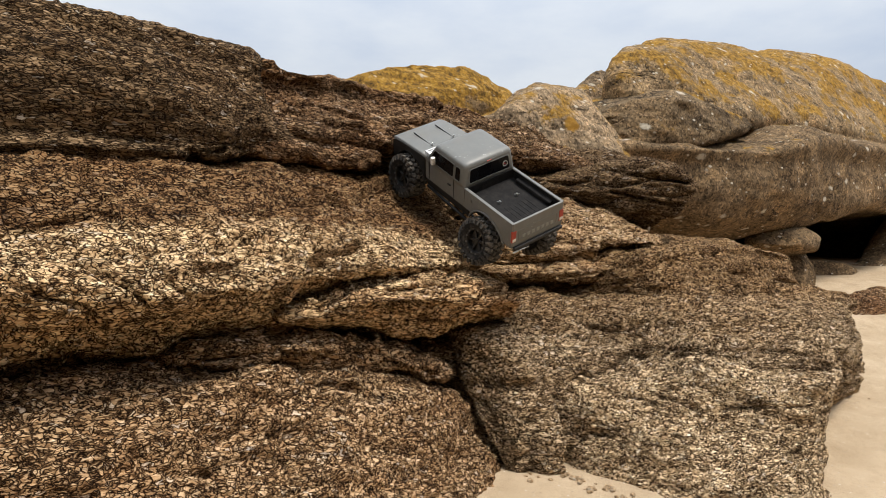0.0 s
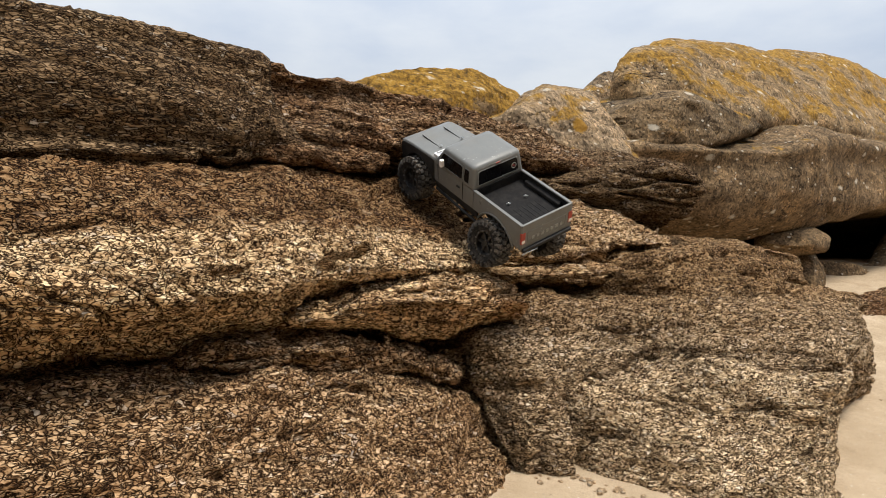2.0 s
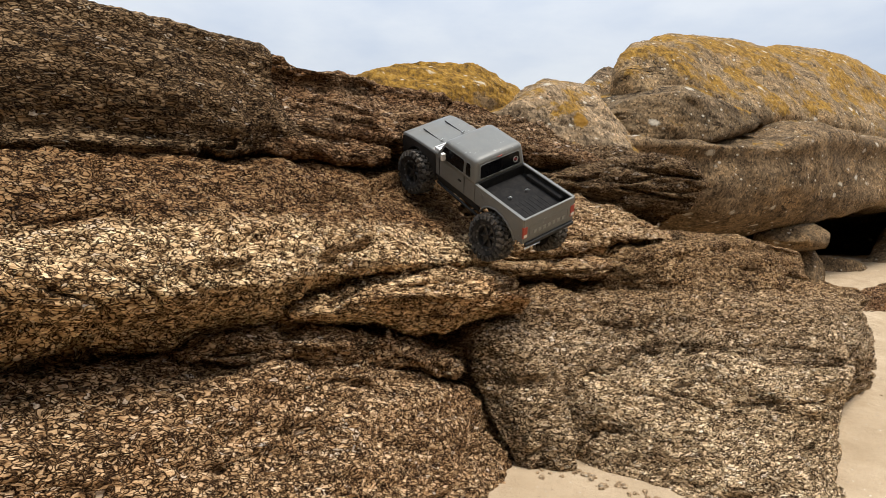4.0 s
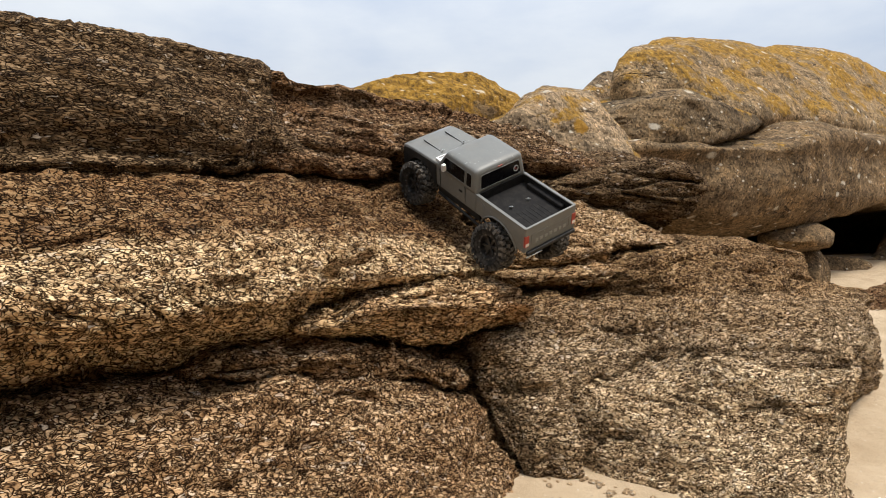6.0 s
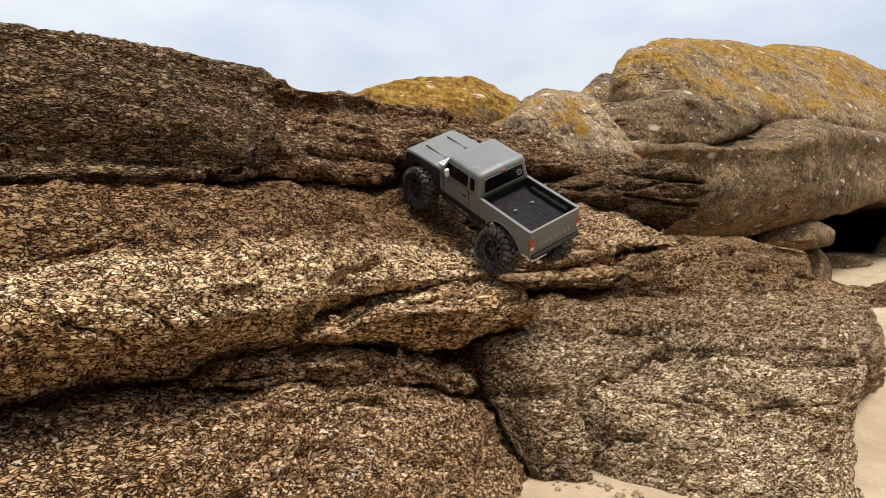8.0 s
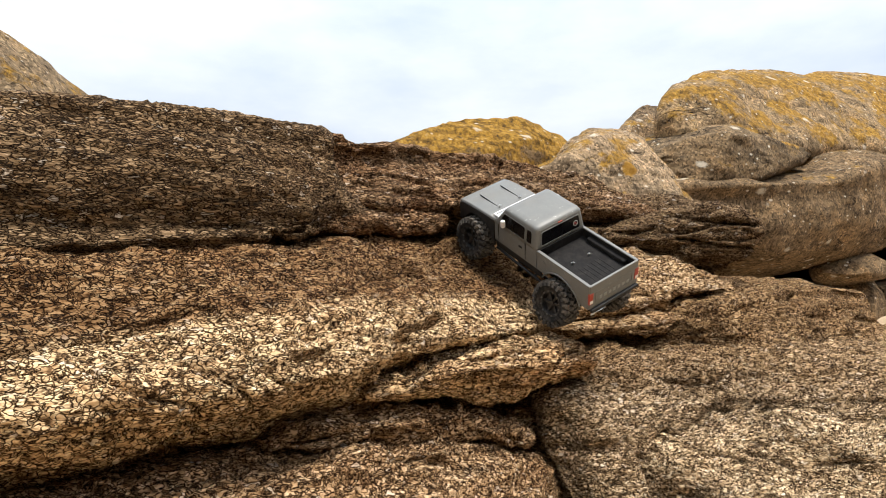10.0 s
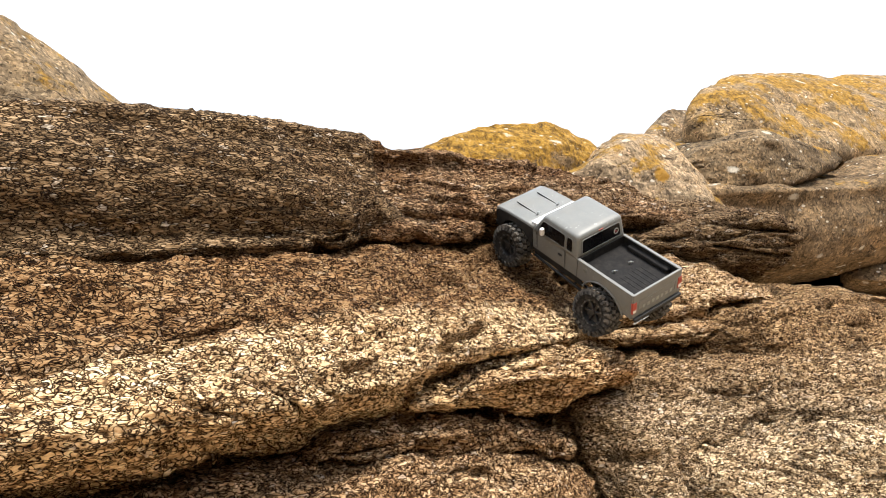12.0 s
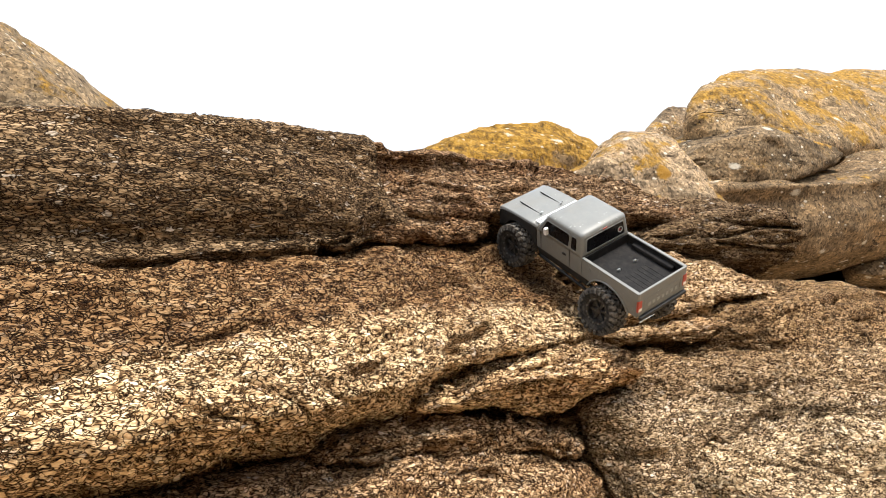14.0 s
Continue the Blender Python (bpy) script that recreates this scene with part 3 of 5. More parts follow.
slice_at(-1.0, (-0.6, -0.4), (0.2, -0.4), (0.18, -0.05), (0.12, 0.1), (0.0, 0.195), (-0.13, 0.247), (-0.6, 0.26))
slice_at(-0.4, (-0.6, -0.4), (0.2, -0.4), (0.17, -0.05), (0.12, 0.1), (0.0, 0.205), (-0.13, 0.252), (-0.6, 0.26))
slice_at(-0.1, (-0.6, -0.4), (0.2, -0.4), (0.15, -0.08), (0.10, 0.06), (0.0, 0.19), (-0.1, 0.245), (-0.6, 0.26))
slice_at(0.3, (-0.6, -0.4), (0.13, -0.4), (0.10, -0.15), (0.05, 0.0), (-0.05, 0.17), (-0.15, 0.25), (-0.6, 0.27))
slice_at(0.63, (-0.6, -0.4), (0.09, -0.4), (0.06, -0.2), (-0.01, -0.06), (-0.11, 0.1), (-0.19, 0.175), (-0.6, 0.2))
slice_at(0.82, (-0.6, -0.4), (0.04, -0.4), (-0.01, -0.23), (-0.07, -0.1), (-0.15, 0.01), (-0.23, 0.075), (-0.6, 0.1))
slice_at(0.97, (-0.6, -0.4), (0.02, -0.4), (-0.02, -0.28), (-0.07, -0.2), (-0.13, -0.14), (-0.2, -0.1), (-0.6, -0.08))
rock("mound_rock", m_gold, "rounded golden brown gneiss mound rising from the sand", 0.0055, (0.1, 0.06), 21, 0.012, 0.006, 0.09, 0.004, 0.03, 0.012)

slice_at(-0.1, (-0.5, 0.19), (-0.2, 0.22), (-0.14, 0.25), (-0.14, 0.27), (-0.2, 0.29), (-0.5, 0.30))
slice_at(0.15, (-0.5, 0.18), (-0.2, 0.21), (-0.10, 0.25), (-0.10, 0.30), (-0.18, 0.32), (-0.5, 0.34))
slice_at(0.45, (-0.5, 0.17), (-0.22, 0.2), (-0.12, 0.235), (-0.12, 0.265), (-0.2, 0.29), (-0.5, 0.30))
slice_at(0.62, (-0.5, 0.13), (-0.24, 0.16), (-0.15, 0.195), (-0.15, 0.22), (-0.23, 0.245), (-0.5, 0.26))
slice_at(0.76, (-0.5, 0.1), (-0.27, 0.13), (-0.2, 0.155), (-0.2, 0.165), (-0.26, 0.18), (-0.5, 0.19))
rock("thin_slab", m_gold, "thin brown gneiss slab wedged below the ledge", 0.0055, (0.1, 0.08), 33, 0.014, 0.006, 0.04, 0.0035, 0.0, 0.01, chip=0.02, cuts=[
    (((-0.1, -0.1, 0.272), (0.056, -0.094, 0.274), (0.199, -0.103, 0.268), (0.377, -0.125, 0.25)), 0.008, 0.026),
    (((0.43, -0.12, 0.28), (0.453, -0.122, 0.24), (0.47, -0.13, 0.2)), 0.007, 0.014),
    (((0.379, -0.132, 0.259), (0.508, -0.122, 0.219), (0.62, -0.14, 0.195)), 0.007, 0.02),
])

slice_at(0.75, (-0.6, 0.16), (-0.23, 0.19), (-0.195, 0.215), (-0.195, 0.24), (-0.22, 0.27), (-0.6, 0.29))
slice_at(0.82, (-0.6, 0.02), (-0.22, 0.06), (-0.16, 0.12), (-0.15, 0.19), (-0.18, 0.29), (-0.6, 0.31))
slice_at(0.87, (-0.6, -0.38), (-0.07, -0.35), (-0.06, -0.09), (-0.09, 0.13), (-0.15, 0.28), (-0.6, 0.32))
slice_at(0.96, (-0.6, -0.4), (-0.0, -0.38), (0.0, -0.14), (-0.04, 0.08), (-0.13, 0.27), (-0.6, 0.32))
slice_at(1.07, (-0.6, -0.4), (0.03, -0.38), (0.03, -0.14), (-0.03, 0.08), (-0.15, 0.26), (-0.6, 0.31))
rock("crevice_block", m_grey, "wedge shaped brown grey block beside a deep crevice", 0.0055, (0.05, 0.1), 41, 0.012, 0.006, 0.09, 0.0035, 0.0, 0.012, cuts=[
    (((0.78, -0.287, 0.264), (0.8, -0.26, 0.18), (0.821, -0.236, 0.09), (0.824, -0.172, 0.002), (0.835, -0.11, -0.08)), 0.018, 0.05),
])

slice_at(0.8, (-0.8, -0.4), (-0.1, -0.4), (-0.14, -0.12), (-0.22, 0.1), (-0.27, 0.27), (-0.36, 0.36), (-0.8, 0.40))
slice_at(1.0, (-0.8, -0.4), (0.03, -0.4), (-0.01, -0.12), (-0.09, 0.1), (-0.17, 0.27), (-0.28, 0.40), (-0.8, 0.44))
slice_at(1.15, (-0.8, -0.4), (0.3, -0.4), (0.22, -0.16), (0.03, 0.08), (-0.1, 0.26), (-0.24, 0.40), (-0.8, 0.445))
slice_at(1.3, (-0.8, -0.4), (0.45, -0.4), (0.4, -0.16), (0.14, 0.1), (-0.01, 0.24), (-0.2, 0.40), (-0.8, 0.45))
slice_at(1.5, (-0.8, -0.4), (0.42, -0.4), (0.42, -0.12), (0.35, 0.12), (0.2, 0.3), (0.0, 0.41), (-0.8, 0.46))
slice_at(1.75, (-0.8, -0.4), (0.28, -0.4), (0.31, -0.05), (0.37, 0.14), (0.33, 0.30), (0.1, 0.42), (-0.8, 0.46))
slice_at(2.05, (-0.8, -0.4), (0.2, -0.4), (0.24, 0.0), (0.34, 0.18), (0.32, 0.32), (0.1, 0.42), (-0.7, 0.45))
slice_at(2.45, (-0.8, -0.4), (0.2, -0.4), (0.21, 0.0), (0.23, 0.19), (0.21, 0.33), (0.12, 0.415), (-0.7, 0.43))
slice_at(2.68, (-0.8, -0.4), (0.08, -0.4), (0.09, 0.0), (0.11, 0.17), (0.1, 0.31), (0.04, 0.39), (-0.7, 0.41))
rock("broad_rock", m_grey, "broad grey gneiss rock with worn rounded front, above a paler apron", 0.006, (0.15, 0.22), 51, 0.02, 0.012, 0.11, 0.0035, -0.04, 0.015, cuts=[
    (((1.23, 0.007, 0.187), (1.261, -0.005, 0.217), (1.295, 0.003, 0.241), (1.312, 0.031, 0.227), (1.371, 0.091, 0.24), (1.408, 0.171, 0.213), (1.451, 0.236, 0.227)), 0.00648, 0.0269),
    (((1.317, -0.006, 0.236), (1.367, 0.062, 0.247), (1.425, 0.181, 0.246), (1.531, 0.284, 0.26), (1.697, 0.375, 0.237)), 0.005, 0.011),
    (((1.073, -0.051, 0.118), (1.13, -0.045, 0.15), (1.272, -0.005, 0.196), (1.319, -0.008, 0.245), (1.355, -0.015, 0.313)), 0.0045, 0.009),
    (((1.115, -0.235, 0.399), (1.306, -0.256, 0.402), (1.342, -0.213, 0.405)), 0.00648, 0.0299),
    (((1.088, -0.041, 0.139), (1.13, -0.041, 0.168)), 0.00972, 0.0299),
    (((1.2, 0.091, 0.059), (1.239, 0.139, 0.053), (1.272, 0.206, 0.018)), 0.00972, 0.0299),
    (((1.418, 0.314, 0.085), (1.458, 0.358, 0.09), (1.511, 0.412, 0.101)), 0.00756, 0.0269),
    (((1.728, 0.244, 0.391), (1.822, 0.27, 0.377), (1.859, 0.304, 0.34)), 0.00756, 0.0224),
    (((1.197, -0.099, 0.312), (1.26, -0.06, 0.305), (1.322, -0.023, 0.298)), 0.00648, 0.0180),
])

slice_at(1.06, (-0.4, -0.4), (0.2, -0.4), (0.14, -0.15), (0.04, 0.03), (-0.03, 0.12), (-0.4, 0.13))
slice_at(1.15, (-0.4, -0.4), (0.47, -0.4), (0.4, -0.16), (0.13, 0.05), (0.02, 0.13), (-0.4, 0.15))
slice_at(1.3, (-0.4, -0.4), (0.64, -0.4), (0.6, -0.16), (0.26, 0.07), (0.12, 0.19), (-0.4, 0.21))
slice_at(1.5, (-0.4, -0.4), (0.54, -0.4), (0.51, -0.12), (0.42, 0.07), (0.32, 0.21), (-0.4, 0.23))
slice_at(1.75, (-0.4, -0.4), (0.37, -0.4), (0.37, -0.05), (0.39, 0.1), (0.37, 0.2), (-0.4, 0.22))
slice_at(2.15, (-0.4, -0.4), (0.16, -0.4), (0.18, 0.0), (0.22, 0.12), (0.2, 0.2), (-0.4, 0.22))
rock("apron_rock", m_apron, "pale grey gneiss apron running down into the sand", 0.006, (0.04, 0.2), 55, 0.018, 0.012, 0.09, 0.0035, -0.08, 0.02, cuts=[
    (((1.244, 0.143, 0.123), (1.307, 0.248, 0.089), (1.385, 0.324, 0.106), (1.576, 0.441, 0.114)), 0.005, 0.009),
])

slice_at(0.985, (-0.8, 0.4), (-0.38, 0.49), (-0.335, 0.51), (-0.33, 0.58), (-0.40, 0.65), (-0.62, 0.76), (-0.9, 0.8))
slice_at(1.3, (-0.8, 0.4), (-0.31, 0.485), (-0.255, 0.51), (-0.24, 0.57), (-0.33, 0.66), (-0.60, 0.78), (-0.9, 0.8))
slice_at(1.5, (-0.8, 0.4), (-0.27, 0.50), (-0.2, 0.54), (-0.17, 0.59), (-0.26, 0.65), (-0.55, 0.78), (-0.9, 0.8))
slice_at(1.78, (-0.8, 0.45), (-0.26, 0.54), (-0.17, 0.57), (-0.15, 0.61), (-0.22, 0.645), (-0.5, 0.75), (-0.8, 0.78))
rock("split_block", m_tan, "brown gneiss block split from the ledge by an upright crack", 0.006, (0.02, 0.12), 61, 0.01, 0.01, 0.06, 0.0035, 0.0, 0.02, cuts=[
    (((1.432, -0.206, 0.544), (1.5, -0.18, 0.55), (1.6, -0.16, 0.56)), 0.024, 0.08),
    (((1.21, -0.338, 0.648), (1.379, -0.332, 0.67)), 0.012, 0.0192),
])

slice_at(0.93, (-0.7, 0.4), (-0.34, 0.43), (-0.285, 0.45), (-0.285, 0.475), (-0.34, 0.49), (-0.7, 0.5))
slice_at(1.4, (-0.7, 0.4), (-0.27, 0.44), (-0.21, 0.46), (-0.21, 0.485), (-0.28, 0.505), (-0.7, 0.52))
slice_at(1.9, (-0.7, 0.4), (-0.24, 0.47), (-0.15, 0.49), (-0.15, 0.51), (-0.22, 0.535), (-0.7, 0.55))
rock("thin_slab", m_tan, "thin brown gneiss slab under the split block", 0.008, (0.1, 0.1), 66, 0.006, 0.006, 0.04, 0.003, 0.0, 0.01)

slice_at(-1.0, (-1.3, 0.5), (-0.37, 0.65), (-0.31, 0.73), (-0.275, 0.84), (-0.32, 0.95), (-0.44, 1.0), (-1.3, 1.02))
slice_at(-0.4, (-1.3, 0.5), (-0.37, 0.66), (-0.305, 0.74), (-0.265, 0.85), (-0.315, 0.965), (-0.44, 1.038), (-1.3, 1.06))
slice_at(-0.1, (-1.3, 0.5), (-0.39, 0.69), (-0.32, 0.76), (-0.28, 0.85), (-0.33, 0.97), (-0.44, 1.053), (-1.2, 1.06))
slice_at(0.1, (-1.2, 0.5), (-0.41, 0.72), (-0.35, 0.77), (-0.33, 0.84), (-0.37, 0.97), (-0.44, 1.042), (-1.0, 1.036))
slice_at(0.215, (-1.0, 0.5), (-0.46, 0.74), (-0.40, 0.79), (-0.38, 0.86), (-0.40, 0.955), (-0.45, 1.03), (-0.8, 1.024))
slice_at(0.24, (-1.0, 0.5), (-0.48, 0.745), (-0.41, 0.79), (-0.395, 0.84), (-0.43, 0.9), (-0.5, 0.94), (-0.8, 0.95))
slice_at(0.32, (-1.0, 0.5), (-0.52, 0.75), (-0.44, 0.785), (-0.43, 0.82), (-0.48, 0.855), (-0.56, 0.88), (-0.8, 0.9))
slice_at(0.42, (-1.0, 0.5), (-0.56, 0.76), (-0.48, 0.785), (-0.47, 0.805), (-0.52, 0.83), (-0.6, 0.85), (-0.8, 0.87))
rock("upper_rock", m_dark, "dark grey brown bedded gneiss rock above the ledge", 0.006, (0.1, 0.03), 71, 0.005, 0.006, 0.06, 0.004, 0.06, 0.012, chip=0.0055, cuts=[
    (((0.02, -0.36, 0.735), (0.1, -0.39, 0.74), (0.2, -0.43, 0.75), (0.3, -0.46, 0.755)), 0.014, 0.04),
    (((-0.393, -0.257, 0.724), (-0.314, -0.24, 0.709), (-0.192, -0.299, 0.7)), 0.008, 0.012),
])

slice_at(0.0, (-0.9, 0.6), (-0.5, 0.72), (-0.46, 0.74), (-0.47, 0.76), (-0.52, 0.8), (-0.9, 0.85))
slice_at(0.15, (-0.9, 0.65), (-0.46, 0.745), (-0.39, 0.77), (-0.40, 0.81), (-0.48, 0.88), (-0.9, 0.94))
slice_at(0.45, (-0.9, 0.68), (-0.53, 0.765), (-0.46, 0.785), (-0.47, 0.82), (-0.54, 0.86), (-0.9, 0.92))
slice_at(0.6, (-0.9, 0.7), (-0.57, 0.77), (-0.495, 0.785), (-0.495, 0.82), (-0.55, 0.85), (-0.9, 0.89))
slice_at(0.74, (-0.9, 0.7), (-0.6, 0.775), (-0.53, 0.79), (-0.53, 0.82), (-0.58, 0.845), (-0.9, 0.88))
rock("low_shelf_rock", m_brown, "low brown shelf of gneiss at the foot of the upper rock", 0.007, (0.1, 0.08), 81, 0.008, 0.008, 0.045, 0.0035, 0.0, 0.02)

slice_at(-0.2, (-1.6, 0.6), (-0.8, 0.8), (-0.57, 0.84), (-0.56, 0.9), (-0.6, 0.98), (-0.66, 1.03), (-1.6, 1.1))
slice_at(0.2, (-1.6, 0.6), (-0.8, 0.8), (-0.5, 0.83), (-0.48, 0.89), (-0.56, 0.99), (-0.65, 1.065), (-1.6, 1.07))
slice_at(0.32, (-1.6, 0.6), (-0.8, 0.8), (-0.5, 0.835), (-0.49, 0.89), (-0.57, 1.0), (-0.66, 1.08), (-1.6, 1.09))
slice_at(0.45, (-1.6, 0.6), (-0.8, 0.81), (-0.51, 0.845), (-0.5, 0.9), (-0.59, 1.01), (-0.67, 1.08), (-1.6, 1.09))
slice_at(0.7, (-1.6, 0.6), (-0.82, 0.82), (-0.54, 0.855), (-0.535, 0.92), (-0.63, 1.03), (-0.72, 1.105), (-1.6, 1.115))
slice_at(1.3, (-1.6, 0.6), (-0.8, 0.845), (-0.54, 0.885), (-0.57, 0.955), (-0.70, 1.05), (-0.82, 1.105), (-1.5, 1.08))
slice_at(1.7, (-1.3, 0.6), (-0.7, 0.84), (-0.45, 0.875), (-0.5, 0.925), (-0.60, 0.965), (-0.7, 0.985), (-1.3, 0.95))
slice_at(2.0, (-1.1, 0.5), (-0.5, 0.80), (-0.44, 0.83), (-0.46, 0.86), (-0.54, 0.89), (-0.64, 0.9), (-1.1, 0.88))
rock("back_slab", m_brown, "long sloping brown gneiss slab with bedded edge", 0.0065, (0.1, 0.15), 91, 0.014, 0.02, 0.055, 0.0035, 0.0, 0.035, chip=0.015, cuts=[
    (((1.18, -0.58, 0.937), (1.313, -0.539, 0.898)), 0.012, 0.032),
    (((0.379, -0.564, 0.942), (0.45, -0.57, 0.945), (0.62, -0.57, 0.935), (0.85, -0.58, 0.945), (1.0, -0.6, 0.965)), 0.008, 0.03),
])

slice_at(1.3, (-0.9, 0.6), (-0.52, 0.75), (-0.47, 0.77), (-0.47, 0.80), (-0.52, 0.82), (-0.9, 0.84))
slice_at(1.55, (-0.9, 0.55), (-0.42, 0.71), (-0.36, 0.75), (-0.35, 0.80), (-0.43, 0.86), (-0.9, 0.9))
slice_at(1.75, (-0.9, 0.5), (-0.34, 0.67), (-0.25, 0.72), (-0.22, 0.80), (-0.29, 0.90), (-0.8, 0.94))
slice_at(1.95, (-0.8, 0.5), (-0.32, 0.665), (-0.2, 0.71), (-0.17, 0.79), (-0.22, 0.90), (-0.7, 0.94))
rock("snout_rock", m_dark, "dark layered gneiss snout jutting over the broad rock", 0.006, (0.1, 0.09), 101, 0.012, 0.022, 0.045, 0.004, 0.0, 0.035, chip=0.015, cuts=[
    (((1.59, -0.373, 0.873), (1.692, -0.242, 0.844), (1.858, -0.17, 0.826)), 0.007, 0.022),
    (((1.585, -0.317, 0.781), (1.717, -0.237, 0.749), (1.9, -0.19, 0.74)), 0.007, 0.022),
])

slice_at(1.4, (-0.8, 0.3), (-0.02, 0.35), (0.02, 0.42), (-0.02, 0.50), (-0.12, 0.55), (-0.8, 0.57))
slice_at(1.8, (-0.8, 0.3), (-0.02, 0.38), (0.03, 0.47), (-0.02, 0.55), (-0.12, 0.59), (-0.8, 0.60))
slice_at(2.2, (-0.8, 0.25), (-0.02, 0.33), (0.03, 0.46), (-0.02, 0.56), (-0.12, 0.605), (-0.8, 0.61))
slice_at(2.62, (-0.7, 0.25), (-0.06, 0.3), (-0.02, 0.41), (-0.06, 0.50), (-0.14, 0.56), (-0.7, 0.57))
rock("low_rock", m_grey, "low grey brown rock behind the broad rock", 0.009, (0.15, 0.2), 111, 0.01, 0.008, 0.06, 0.003, 0.0, 0.02)

# ---- the boulders behind ----
slice_at(0.3, (-1.6, 0.4), (-1.0, 0.8), (-1.02, 0.95), (-1.08, 1.08), (-1.16, 1.13), (-1.6, 1.08))
slice_at(0.9, (-1.7, 0.4), (-1.0, 0.8), (-1.0, 0.97), (-1.06, 1.1), (-1.16, 1.2), (-1.7, 1.12))
slice_at(1.16, (-1.7, 0.4), (-1.0, 0.8), (-1.0, 1.02), (-1.06, 1.2), (-1.16, 1.335), (-1.7, 1.2))
slice_at(1.32, (-1.7, 0.4), (-1.0, 0.8), (-1.0, 1.05), (-1.06, 1.22), (-1.16, 1.43), (-1.7, 1.25))
slice_at(1.5, (-1.7, 0.4), (-1.05, 0.8), (-1.02, 1.05), (-1.07, 1.25), (-1.16, 1.425), (-1.7, 1.25))
slice_at(1.72, (-1.7, 0.4), (-1.12, 0.8), (-1.06, 1.12), (-1.09, 1.29), (-1.16, 1.47), (-1.7, 1.25))
slice_at(2.02, (-1.7, 0.4), (-1.2, 0.85), (-1.08, 1.18), (-1.1, 1.27), (-1.18, 1.4), (-1.7, 1.2))
slice_at(2.5, (-1.6, 0.4), (-1.2, 0.85), (-1.1, 1.12), (-1.12, 1.2), (-1.2, 1.29), (-1.6, 1.2))
rock("yellow_boulder", m_yellow, "granite boulder crusted with bright yellow lichen", 0.014, (0.3, 0.3), 121, 0.025, 0.012, 0.12, 0.0, 0.0, 0.03, 2.5, "boulder", "granite boulders", chip=0.008, facets=7)

slice_at(1.22, (-1.05, 0.3), (-0.86, 0.7), (-0.84, 0.85), (-0.85, 0.95), (-0.9, 1.01), (-1.05, 0.95))
slice_at(1.47, (-1.15, 0.3), (-0.78, 0.7), (-0.76, 0.93), (-0.80, 1.06), (-0.87, 1.12), (-1.1, 1.02))
slice_at(1.69, (-1.2, 0.3), (-0.7, 0.7), (-0.70, 0.95), (-0.77, 1.15), (-0.87, 1.255), (-1.1, 1.12))
slice_at(1.84, (-1.2, 0.3), (-0.66, 0.7), (-0.68, 0.97), (-0.77, 1.18), (-0.9, 1.335), (-1.1, 1.25))
slice_at(2.0, (-1.2, 0.3), (-0.64, 0.7), (-0.66, 0.97), (-0.77, 1.17), (-0.94, 1.37), (-1.15, 1.27))
slice_at(2.13, (-1.2, 0.3), (-0.62, 0.7), (-0.64, 0.97), (-0.76, 1.15), (-0.95, 1.375), (-1.15, 1.27))
slice_at(2.26, (-1.2, 0.3), (-0.62, 0.7), (-0.64, 0.94), (-0.75, 1.07), (-0.93, 1.25), (-1.15, 1.12))
slice_at(2.47, (-1.15, 0.3), (-0.64, 0.7), (-0.66, 0.88), (-0.74, 0.97), (-0.86, 1.07), (-1.1, 1.0))
rock("cone_boulder", m_pale, "pale granite boulder with an orange lichen patch", 0.011, (0.1, 0.06), 131, 0.014, 0.0, 0.12, 0.0, 0.0, 0.0, 2.5, "boulder", "granite boulders", chip=0.006, facets=7)

slice_at(2.55, (-1.17, 1.47), (-1.13, 1.47), (-1.07, 1.5), (-1.06, 1.55), (-1.09, 1.6), (-1.14, 1.62), (-1.18, 1.57))
slice_at(2.62, (-1.2, 1.36), (-1.14, 1.36), (-1.03, 1.38), (-1.03, 1.5), (-1.09, 1.63), (-1.15, 1.67), (-1.21, 1.56))
slice_at(2.74, (-1.3, 1.2), (-1.2, 1.22), (-0.99, 1.28), (-1.01, 1.48), (-1.1, 1.7), (-1.2, 1.745), (-1.3, 1.54))
slice_at(2.94, (-1.42, 1.05), (-1.2, 1.1), (-0.97, 1.3), (-0.98, 1.52), (-1.1, 1.75), (-1.28, 1.82), (-1.4, 1.55))
slice_at(3.3, (-1.7, 0.9), (-1.2, 1.15), (-0.90, 1.4), (-0.99, 1.62), (-1.2, 1.88), (-1.46, 1.955), (-1.62, 1.65))
slice_at(4.0, (-2.2, 0.8), (-1.2, 1.3), (-0.90, 1.48), (-1.02, 1.76), (-1.3, 2.075), (-1.7, 2.15), (-2.1, 1.7))
slice_at(5.2, (-3.2, 0.8), (-1.2, 1.4), (-0.94, 1.58), (-1.06, 1.89), (-1.4, 2.3), (-1.9, 2.38), (-3.0, 1.7))
slice_at(6.2, (-3.2, 0.8), (-1.2, 1.4), (-0.96, 1.62), (-1.08, 1.95), (-1.42, 2.44), (-1.95, 2.52), (-3.1, 1.8))
slice_at(7.2, (-3.2, 0.8), (-1.2, 1.4), (-0.98, 1.62), (-1.1, 1.95), (-1.45, 2.46), (-2.0, 2.54), (-3.1, 1.8))
slice_at(9.0, (-3.2, 0.8), (-1.2, 1.4), (-1.0, 1.6), (-1.15, 1.85), (-1.5, 2.3), (-2.0, 2.4), (-3.1, 1.8))
rock("great_boulder", m_boulder, "huge rounded granite boulder with yellow and white lichen", 0.016, (0.06, 0.6), 141, 0.045, 0.0, 0.2, 0.0, 0.0, 0.0, 1.4, "boulder", "granite boulders", chip=0.005, facets=2)

